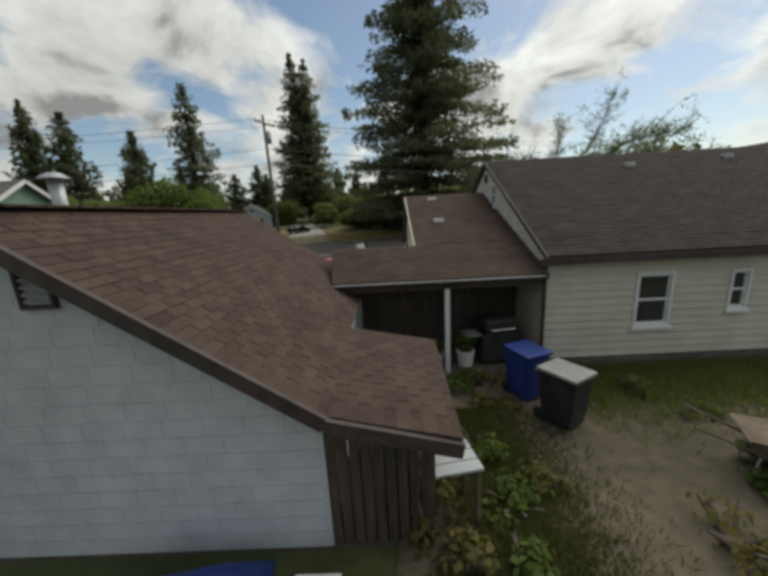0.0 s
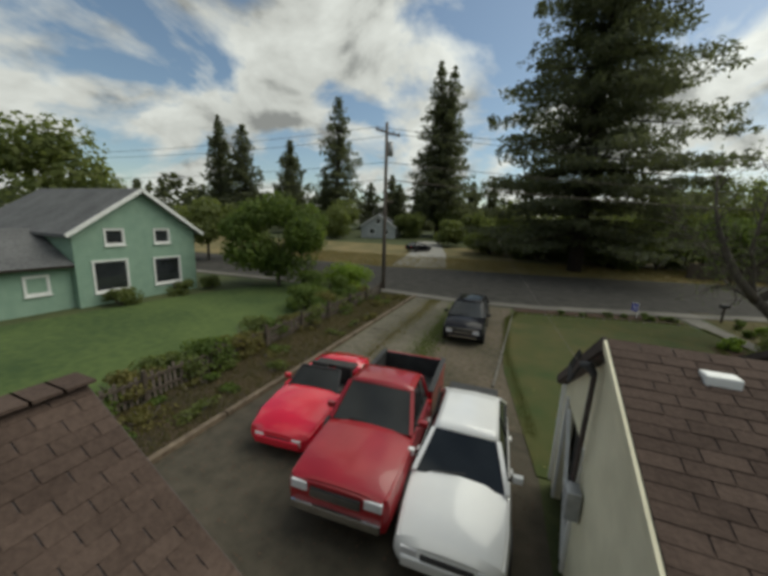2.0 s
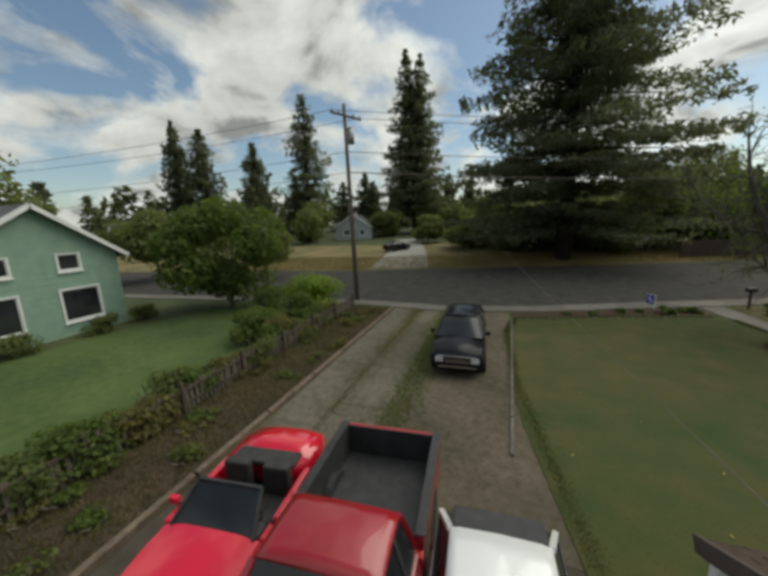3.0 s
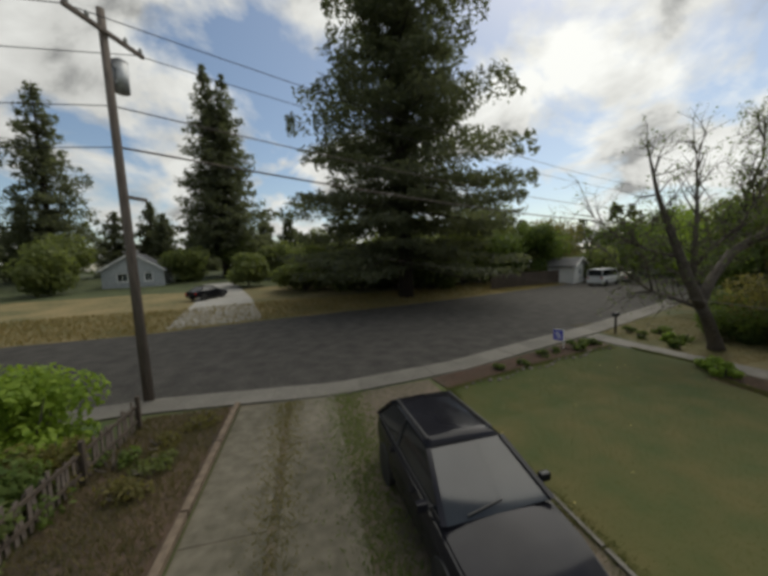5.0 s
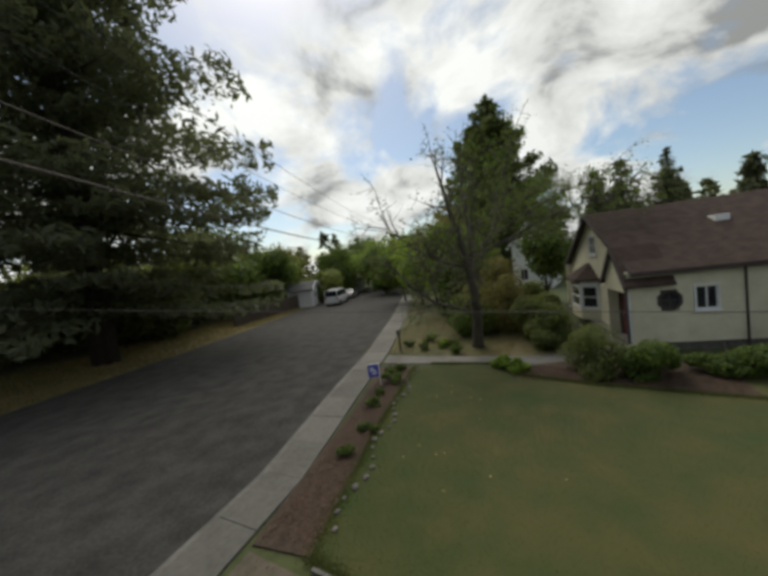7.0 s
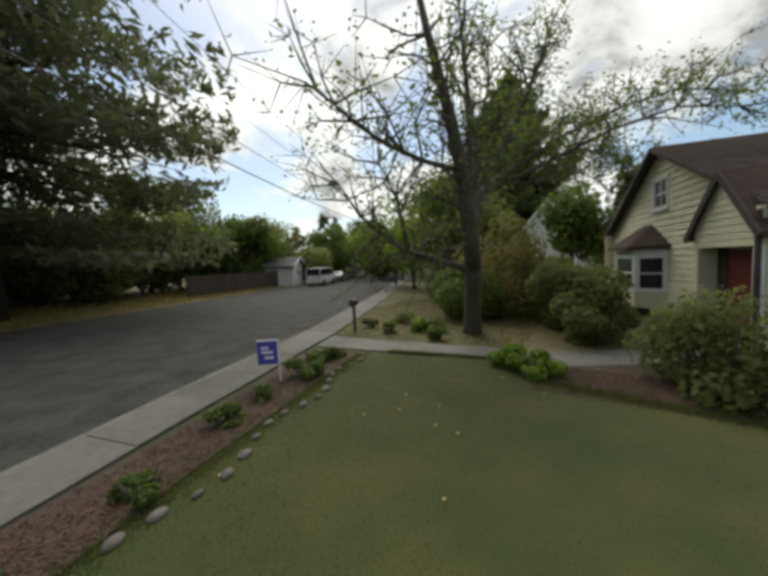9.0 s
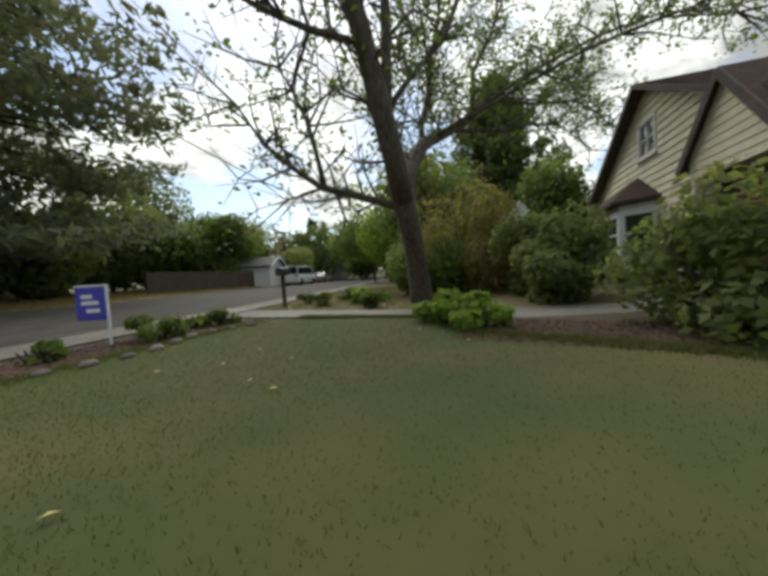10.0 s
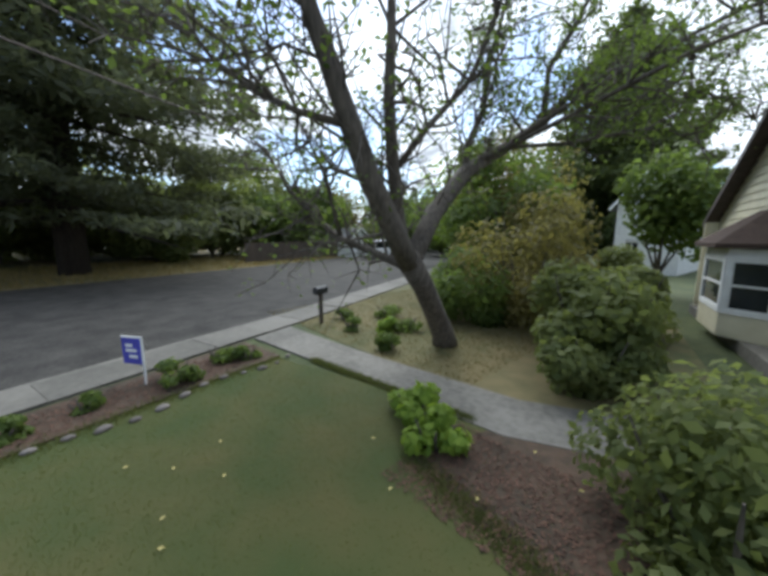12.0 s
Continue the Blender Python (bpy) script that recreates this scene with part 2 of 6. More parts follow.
def tube(bm, pts, radii, sides=8):
    """A tapered tube along points."""
    rings, side = [], None
    for i, p in enumerate(pts):
        p = Vector(p)
        d = (Vector(pts[min(i + 1, len(pts) - 1)]) - Vector(pts[max(i - 1, 0)])).normalized()
        if side is None:
            side = d.orthogonal() if abs(d.z) < 0.9 else Vector((1, 0, 0))
        side = (side - d * side.dot(d)).normalized()
        up = d.cross(side)
        r = radii[i] if hasattr(radii, "__len__") else radii
        rings.append([bm.verts.new(p + (side * math.cos(a) + up * math.sin(a)) * r) for a in (2 * math.pi * k / sides for k in range(sides))])
    for a, b in zip(rings, rings[1:]):
        for k in range(sides):
            bm.faces.new((a[k], a[(k + 1) % sides], b[(k + 1) % sides], b[k]))
    bm.faces.new(rings[0][::-1])
    bm.faces.new(rings[-1])
    return bm


def prism(bm, outline, lo, hi, axis="y"):
    """Extrudes an outline of pairs: (x, z) along y, (y, z) along x, (x, y) along z."""
    put = {"y": lambda p, d: (p[0], d, p[1]), "x": lambda p, d: (d, p[0], p[1]), "z": lambda p, d: (p[0], p[1], d)}[axis]
    a, b = [bm.verts.new(put(p, lo)) for p in outline], [bm.verts.new(put(p, hi)) for p in outline]
    bm.faces.new(a)
    bm.faces.new(b[::-1])
    for i in range(len(a)):
        j = (i + 1) % len(a)
        bm.faces.new((a[j], a[i], b[i], b[j]))
    bmesh.ops.recalc_face_normals(bm, faces=bm.faces[:])
    return bm


def ribbon(name, near, far, z, mat, label, category, thick=0.12, step=1.0, sag=0.0):
    """A flat band between two polylines of equal count, as a slab."""
    near, far = np.array(near, float), np.array(far, float)
    verts, faces = [], []
    s = np.linspace(0, 1, len(near))
    t = np.linspace(0, 1, max(2, int(np.linalg.norm(near[-1] - near[0]) / step)))
    n2 = np.stack([np.interp(t, s, near[:, i]) for i in (0, 1)], 1)
    f2 = np.stack([np.interp(t, s, far[:, i]) for i in (0, 1)], 1)
    cross = 5
    for a, b in zip(n2, f2):
        for k in range(cross):
            p = a + (b - a) * k / (cross - 1)
            zz = ground_z(*p) + z
            verts.append((p[0], p[1], zz))
    for i in range(len(t) - 1):
        for k in range(cross - 1):
            q = i * cross + k
            faces.append((q, q + 1, q + cross + 1, q + cross))
    rim = list(range(0, len(verts), cross)) + list(range(len(verts) - cross + 1, len(verts))) + list(range(len(verts) - cross - 1, -1, -cross))[0:] + list(range(cross - 2, 0, -1))
    base = len(verts)
    for r in rim:
        x, y, zz = verts[r]
        verts.append((x, y, zz - thick))
    for i in range(len(rim)):
        j = (i + 1) % len(rim)
        faces.append((rim[i], rim[j], base + j, base + i))
    ob = new(name, mesh_of(name, verts, faces, mat))
    bm = bmesh.new()
    bm.from_mesh(ob.data)
    bmesh.ops.recalc_face_normals(bm, faces=bm.faces[:])
    bm.to_mesh(ob.data)
    bm.free()
    return tagged(ob, label, category, kind="structure")


def ground_z(x, y):
    """The land is flat on this side of the street and climbs beyond it."""
    edge = 17.5 + 0.3 * max(-20.0, min(x, 60.0))
    return 0.052 * max(0.0, min(y - edge, 60.0)) ** 1.0


# ---- ground ----
def build_ground():
    ax = np.unique(np.concatenate([np.linspace(-1500, -80, 14), np.linspace(-80, 80, 81), np.linspace(80, 1500, 14)]))
    ay = np.unique(np.concatenate([np.linspace(-1500, -60, 14), np.linspace(-60, 100, 81), np.linspace(100, 1500, 14)]))
    verts = [(x, y, ground_z(x, y)) for x in ax for y in ay]
    ny = len(ay)
    faces = [(i * ny + j, (i + 1) * ny + j, (i + 1) * ny + j + 1, i * ny + j + 1) for i in range(len(ax) - 1) for j in range(ny - 1)]
    tagged(new("ground", mesh_of("ground", verts, faces, M["grass"], True)), "rough green grass ground with weedy patches", "ground", kind="structure")


build_ground()
WALK_NEAR = [(-60, -5.5), (-30, -1.6), (-6, 0.5), (0, 0.0), (5, 0.85), (10, 2.5), (15, 4.1), (25, 8.0), (40, 14.5), (60, 24)]
WALK_FAR = [(-59.9, -4.43), (-29.9, -0.53), (-5.9, 1.52), (0.1, 1.02), (4.9, 1.87), (9.7, 3.57), (14.7, 5.17), (24.6, 9.07), (39.6, 15.57), (59.6, 25.07)]
KERB_FAR = [(-59.9, -4.28), (-29.9, -0.38), (-5.9, 1.67), (0.1, 1.17), (4.85, 2.02), (9.65, 3.72), (14.65, 5.32), (24.55, 9.22), (39.55, 15.72), (59.55, 25.22)]
ROAD_FAR = [(-60, 8), (-30, 11.8), (-12, 14.0), (-4.5, 16.3), (3, 18), (9, 19.5), (14, 21), (23, 24), (38, 29.5), (58, 39.5)]
ribbon("road", KERB_FAR, ROAD_FAR, 0.02, M["asphalt"], "worn dark grey asphalt residential street", "road", 0.1)
ribbon("verge", ROAD_FAR, [(x - 1.5, y + 22) for x, y in ROAD_FAR], 0.03, M["dry_grass"], "dry yellow grass verge across the street", "grass", 0.1)
ribbon("pavement_bed", WALK_NEAR, KERB_FAR, 0.04, M["concrete"], "pale concrete sidewalk bed with kerb edge", "sidewalk", 0.14)
ribbon("parking_court", [(-3.1, -26), (-3.1, -19), (-3.0, -12.8)], [(4.5, -26), (4.5, -19), (4.2, -13.4)], 0.004, M["court_dirt"], "bare dark dirt parking court with oil stains", "dirt", 0.1)
ribbon("driveway", [(-3.0, -13.6), (-3.0, -8), (-3.0, 0.2)], [(-0.1, -13.1), (-0.1, -8), (-0.1, -0.05)], 0.012, M["gravel_dirt"], "old driveway bed of dirt and weeds between worn concrete slabs", "driveway", 0.1)
ribbon("parking_strip", [(-0.1, -13.2), (-0.1, -8), (-0.1, -0.05)], [(4.2, -13.6), (3.35, -8), (3.3, 0.4)], 0.008, M["gravel_dirt"], "bare dirt parking strip with patchy weeds", "dirt", 0.1)
LAWN_NEAR, LAWN_FAR = [(4.25, -15.0), (3.3, -9.5), (3.1, -3), (3.6, -0.6)], [(15.6, -14.2), (15.0, -8.0), (13.7, -2.2), (12.7, 1.6)]
ribbon("lawn", LAWN_NEAR, LAWN_FAR, 0.03, M["lawn"], "mown green front lawn with brown dry patches", "lawn", 0.1)
ribbon("planting_strip", [(3.6, -0.7), (8, 0.6), (12.8, 1.7)], [(3.4, 0.45), (8, 1.7), (12.6, 3.2)], 0.035, M["soil"], "brown bark mulch planting strip beside the sidewalk", "soil", 0.1)
ribbon("shrub_bed", [(11.6, -8.6), (11.9, -5), (12.4, -2.5)], [(14.9, -8.6), (14.4, -5.2), (13.55, -2.9)], 0.034, M["soil"], "brown mulch bed under the house shrubs", "soil", 0.1)
ribbon("front_path", [(12.9, 3.3), (13.25, 0.4), (13.6, -3.6), (15.6, -6.2)], [(14.1, 3.7), (14.25, 0.6), (14.7, -3.3), (16.6, -5.8)], 0.04, M["concrete"], "narrow concrete path to the front door", "path", 0.12)
ribbon("side_lawn", [(16.0, -5.4), (14.7, -3.2), (14.3, 0.6), (14.5, 3.85)], [(40.0, 0.0), (40.0, 4.0), (40.0, 9.0), (40.0, 14.2)], 0.012, M["dry_side"], "patchy dry lawn under the yard tree", "lawn", 0.1)
ribbon("far_driveway", [(-10.7, 15.2), (-12.0, 26), (-16, 44)], [(-4.4, 17), (-6.8, 28), (-12, 46)], 0.06, M["pale_concrete"], "pale concrete driveway across the street", "driveway", 0.15)
ribbon("side_bed", [(-5.6, -20), (-5.4, -8), (-5.6, 0.2)], [(-3.2, -20), (-3.2, -8), (-3.2, 0.2)], 0.02, M["soil"], "weedy soil bed along the driveway", "soil", 0.1)
ribbon("neighbour_lawn", [(-17.3, -20), (-16, -8), (-14, 0.2)], [(-6.3, -20), (-6.3, -8), (-6.6, 0.2)], 0.015, material("neighbour_grass", (0.030, 0.058, 0.011), (0.082, 0.118, 0.028), 3, 0.95, bump=0.8, stains=1.4), "bright green mown lawn of the green house", "lawn", 0.1)
ribbon("carport_floor", [(2.5, -22.45), (2.5, -21.6), (2.5, -20.8)], [(6.85, -22.45), (6.85, -21.6), (6.85, -20.8)], 0.02, M["old_concrete"], "stained concrete carport floor", "floor", 0.1)
ribbon("back_yard", [(3.0, -36), (3.4, -28), (4.2, -22.6)], [(16, -36), (14, -28), (9.0, -22.3)], 0.01, M["gravel_dirt"], "trodden brown dirt back yard with weeds", "dirt", 0.1)


# ---- building parts ----
def frame_at(x, y, z, deg):
    return pose(x, y, z, 0, 0, deg)


def siding(parent, m, z0, z1, span, holes, mat, row=0.2, thick=0.1, name="siding_board", lap=0.014):
    """Lap boards as pieces: x along the wall, y outwards, z up. span(z) gives the ends; holes are (x0, x1, z0, z1)."""
    n = max(1, round((z1 - z0) / row))
    h = (z1 - z0) / n
    for i in range(n):
        a, b = z0 + i * h, z0 + (i + 1) * h
        lo, hi = span(a), span(b)
        cuts = sorted((x0, x1) for x0, x1, w0, w1 in holes if w0 < b - 0.3 * h and w1 > a + 0.3 * h)
        runs, x = [], None
        left_lo, left_hi = lo[0], hi[0]
        for x0, x1 in cuts:
            runs.append((left_lo, left_hi, x0, x0))
            left_lo = left_hi = x1
        runs.append((left_lo, left_hi, lo[1], hi[1]))
        for l0, l1, r0, r1 in runs:
            if r0 - l0 < 0.03 and r1 - l1 < 0.03:
                continue
            v = [(l0, lap, a), (r0, lap, a), (r1, 0, b), (l1, 0, b), (l0, -thick, a), (r0, -thick, a), (r1, -thick, b), (l1, -thick, b)]
            q = [(0, 1, 2, 3), (5, 4, 7, 6), (4, 5, 1, 0), (3, 2, 6, 7), (4, 0, 3, 7), (1, 5, 6, 2)]
            ob = new(name, mesh_of(name, [m @ Vector(p) for p in v], q, mat))
            ob.parent = parent


def window(parent, m, x0, x1, z0, z1, bars_h=1, bars_v=0, trim=0.09, frame_mat=None, sill=True, depth=0.05):
    """A window in the wall frame m: casing, sash bars, panes and sill."""
    fm = frame_mat or M["trim"]
    win = under(new("window"), parent)
    win.matrix_local = m
    bm = bmesh.new()
    for b in ((x0 - trim, x1 + trim, -0.06, depth, z1, z1 + trim), (x0 - trim, x1 + trim, -0.06, depth, z0 - trim, z0), (x0 - trim, x0, -0.06, depth, z0, z1), (x1, x1 + trim, -0.06, depth, z0, z1)):
        box(bm, *b)
    part("frame", bm, fm, win)
    bm = bmesh.new()
    w = 0.022
    for k in range(1, bars_h + 1):
        z = z0 + (z1 - z0) * k / (bars_h + 1)
        box(bm, x0, x1, -0.04, 0.02, z - w, z + w)
    for k in range(1, bars_v + 1):
        x = x0 + (x1 - x0) * k / (bars_v + 1)
        box(bm, x - w, x + w, -0.04, 0.022, z0, z1)
    for b in ((x0, x1, -0.04, 0.012, z0, z0 + 0.04), (x0, x1, -0.04, 0.012, z1 - 0.04, z1), (x0, x0 + 0.035, -0.04, 0.011, z0, z1), (x1 - 0.035, x1, -0.04, 0.011, z0, z1)):
        box(bm, *b)
    part("sash", bm, fm, win)
    for i in range(bars_v + 1):
        for k in range(bars_h + 1):
            a, b = x0 + (x1 - x0) * i / (bars_v + 1), x0 + (x1 - x0) * (i + 1) / (bars_v + 1)
            c, d = z0 + (z1 - z0) * k / (bars_h + 1), z0 + (z1 - z0) * (k + 1) / (bars_h + 1)
            part("pane", boxes((a + 0.01, b - 0.01, -0.035, -0.02, c + 0.01, d - 0.01)), M["window_glass"], win)
    # dark sheet behind the panes stands in for the unlit room
    part("dark_backing", boxes((x0 - 0.02, x1 + 0.02, -0.16, -0.12, z0 - 0.02, z1 + 0.02)), M["seat"], win)
    if sill:
        part("sill", boxes((x0 - trim - 0.04, x1 + trim + 0.04, -0.02, depth + 0.05, z0 - trim - 0.05, z0 - trim)), fm, win)
    return win


def roof_plane(parent, a, b, c, d, mat="shingle", thick=0.14, pieces=0, course=0.125, tab=0.26, edge=None, seed=1, name="roof"):
    """A pitched roof slope: a-b is the ridge, d-c the eave below it (a above d). Tabs lie in overlapping courses."""
    a, b, c, d = map(Vector, (a, b, c, d))
    nrm = (d - a).cross(b - a)
    nrm = nrm.normalized() if nrm.z < 0 else -nrm.normalized()
    nrm = -nrm
    slab = bmesh.new()
    top = [slab.verts.new(p) for p in (a, b, c, d)]
    low = [slab.verts.new(p - nrm * thick) for p in (a, b, c, d)]
    slab.faces.new(top)
    slab.faces.new(low[::-1])
    for i in range(4):
        j = (i + 1) % 4
        slab.faces.new((top[j], top[i], low[i], low[j]))
    bmesh.ops.recalc_face_normals(slab, faces=slab.faces[:])
    deck = part(name, slab, edge or M["dark_trim"], parent)
    rng = np.random.RandomState(seed)
    length = ((d - a).length + (c - b).length) / 2
    rows = max(2, int(length / course))
    quads, count = [], 0
    for r in range(rows):
        s0, s1 = r / rows, min(1.0, (r + 1.25) / rows)
        l0, r0, l1, r1 = a.lerp(d, s0), b.lerp(c, s0), a.lerp(d, s1), b.lerp(c, s1)
        n = max(1, int(((r0 - l0).length + (r1 - l1).length) / 2 / tab))
        cuts = np.clip((np.arange(n + 1) + (0.5 if r % 2 else 0) * np.array([0] + [1] * (n - 1) + [0])) / n, 0, 1)
        for i in range(n):
            u0, u1 = cuts[i], cuts[i + 1] - 0.012 / max(0.5, (r0 - l0).length)
            if u1 - u0 < 0.002:
                continue
            up, dn = 0.008, 0.012 + 0.006 * rng.rand()
            quads.append([l0.lerp(r0, u0) + nrm * up, l0.lerp(r0, u1) + nrm * up, l1.lerp(r1, u1) + nrm * dn, l1.lerp(r1, u0) + nrm * dn])
    keep = quads[-pieces:] if pieces else []
    rest = quads[:-pieces] if pieces else quads
    if rest:
        # tabs with a thickness at their lower edge
        arr = np.array([[list(p) for p in q] for q in rest])
        drop = np.array(nrm) * 0.011
        lip = np.stack([arr[:, 3], arr[:, 2], arr[:, 2] - drop, arr[:, 3] - drop], 1)
        ob = new("shingle_course", quads_mesh("shingle_course", np.concatenate([arr, lip]), M[mat + "_joined"] if mat + "_joined" in M else M[mat]))
        ob.parent = deck
        tagged(ob, kind="stuff")
    for q in keep:
        low_q = [p - nrm * 0.011 for p in q]
        ob = new("shingle", mesh_of("shingle", q + low_q, [(0, 1, 2, 3), (3, 2, 6, 7), (0, 3, 7, 4), (2, 1, 5, 6)], M[mat]))
        ob.parent = deck
    return deck


def bar(parent, name, p, q, w, h, mat, label=""):
    """A squared bar from p to q."""
    p, q = Vector(p), Vector(q)
    m = (q - p).to_track_quat("Y", "Z").to_matrix().to_4x4()
    m.translation = p
    bm = bmesh.new()
    box(bm, -w / 2, w / 2, 0, (q - p).length, -h / 2, h / 2, m)
    return part(name, bm, mat, parent, label)


def slab_wall(parent, name, outline, lo, hi, axis, mat):
    return part(name, prism(bmesh.new(), outline, lo, hi, axis), mat, parent)


# ---- garage with a lean-to ----
GX, GZ, GS, GN = 0.2, 3.68, -26.2, -20.4  # ridge x and height, south and north ends


def build_garage():
    g = thing("garage", pose(GX, (GS + GN) / 2, 0), "low block garage with a brown shingle roof and a lean-to", "garage")
    gm = g.matrix_world.inverted()

    def loc(x, y, z):
        return gm @ Vector((x, y, z))

    e_x, e_z = 3.1, 1.72
    roof_plane(g, loc(GX, GS, GZ), loc(GX, GN, GZ), loc(e_x, GN, e_z), loc(e_x, GS, e_z), pieces=300, seed=3)
    roof_plane(g, loc(e_x, GS, e_z), loc(e_x, -23.9, e_z), loc(4.38, -24.0, 1.5), loc(4.3, GS - 0.1, 1.514), seed=4, name="lean_to_roof")
    roof_plane(g, loc(GX, GN, GZ), loc(GX, GS, GZ), loc(-2.7, GS, 1.72), loc(-2.7, GN, 1.72), seed=5)
    cap = bmesh.new()
    n = 30
    for i in range(n):
        y0 = GS + (GN - GS) * i / n
        box(cap, -0.14, 0.14, y0 - (GS + GN) / 2, y0 + (GN - GS) / n * 1.1 - (GS + GN) / 2, GZ + 0.005, GZ + 0.03)
    tagged(part("ridge_cap", cap, M["shingle"], g), kind="stuff")
    # block walls, laid in courses
    bm = bmesh.new()
    ys = GS + 0.25 - (GS + GN) / 2
    yn = GN - 0.3 - (GS + GN) / 2
    prism(bm, [(-2.6, 0), (2.8, 0), (2.8, 1.5), (0, GZ - 0.16), (-2.6, 1.6)], ys, ys + 0.2, "y")
    part("gable_wall", bm, M["painted_block"], g, "pale grey painted block gable wall")
    part("gable_wall", prism(bmesh.new(), [(-2.6, 0), (2.8, 0), (2.8, 1.5), (0, GZ - 0.16), (-2.6, 1.6)], yn - 0.2, yn, "y"), M["painted_block"], g)
    part("side_wall", boxes((2.6, 2.8, ys + 0.21, yn - 0.21, 0, 1.5)), M["painted_block"], g)
    part("side_wall", boxes((-2.6, -2.4, ys + 0.21, yn - 0.21, 0, 1.5)), M["painted_block"], g)
    # recessed block joints on the gable
    for i in range(1, 16):
        z = 0.2 * i
        half = 2.78 if z < 1.45 else 2.78 * (GZ - 0.2 - z) / (GZ - 0.2 - 1.45)
        if half > 0.2:
            x, end = -min(half, 2.6) + 0.02, half - 0.02
            step = 0.4 if i % 2 else 0.2
            while x < end - 0.03:
                x1 = min(x + step, end)
                part("block", boxes((x, x1 - 0.004, ys - 0.007, ys - 0.001, z - 0.195, z - 0.004)), M["painted_block"], g)
                x, step = x1, 0.4
    # rake boards and gable vent
    bar(g, "rake_board", loc(GX, GS - 0.03, GZ - 0.06), loc(e_x, GS - 0.03, e_z - 0.06), 0.05, 0.14, M["dark_trim"])
    bar(g, "rake_board", loc(GX, GS - 0.03, GZ - 0.06), loc(-2.7, GS - 0.03, 1.66), 0.05, 0.2, M["dark_trim"])
    bar(g, "rake_board", loc(e_x, GS - 0.05, e_z - 0.06), loc(4.3, GS - 0.12, 1.42), 0.05, 0.14, M["dark_trim"])
    vent = under(new("gable_vent"), g)
    vent.location = loc(0.62, GS + 0.25, 2.98)
    part("frame", boxes((-0.16, 0.16, -0.06, -0.01, -0.2, -0.17), (-0.16, 0.16, -0.06, -0.01, 0.17, 0.2), (-0.16, -0.13, -0.06, -0.01, -0.17, 0.17), (0.13, 0.16, -0.06, -0.01, -0.17, 0.17)), M["dark_trim"], vent)
    for k in range(5):
        part("slat", boxes((-0.13, 0.13, -0.045, -0.014, -0.15 + k * 0.065, -0.115 + k * 0.065)), M["grey_plastic"], vent)
    # lean-to posts and rail
    for y in (GS + 0.25, -25.4, -24.4):
        part("post", boxes((4.0 - GX, 4.1 - GX, y - (GS + GN) / 2, y - (GS + GN) / 2 + 0.1, 0, 1.44), bevel=0.008), M["dark_wood"], g)
    bar(g, "rail", loc(4.05, GS + 0.2, 1.38), loc(4.05, -24.2, 1.40), 0.08, 0.1, M["dark_wood"])
    # added dark boards stand in for the shaded open space under the lean-to
    for k in range(9):
        x = 3.0 + 0.12 * k
        part("plank", boxes((x - GX, x - GX + 0.1, ys + 0.02, ys + 0.045, 0.0, 1.5 - 0.02 * k)), M["dark_wood"], g)
    pipe = tube(bmesh.new(), [loc(0.1, -25.0, 3.4), loc(0.1, -25.0, 4.0)], 0.07, 12)
    p = part("vent_pipe", pipe, M["galvanised"], g, "galvanised roof vent pipe", True)
    part("cap", tube(bmesh.new(), [loc(0.1, -25.0, 4.01), loc(0.1, -25.0, 4.07)], [0.15, 0.06], 14), M["galvanised"], p)
    part("flashing", tube(bmesh.new(), [loc(0.1, -25.0, 3.55), loc(0.1, -25.0, 3.68)], [0.24, 0.08], 14), M["galvanised"], p)


build_garage()

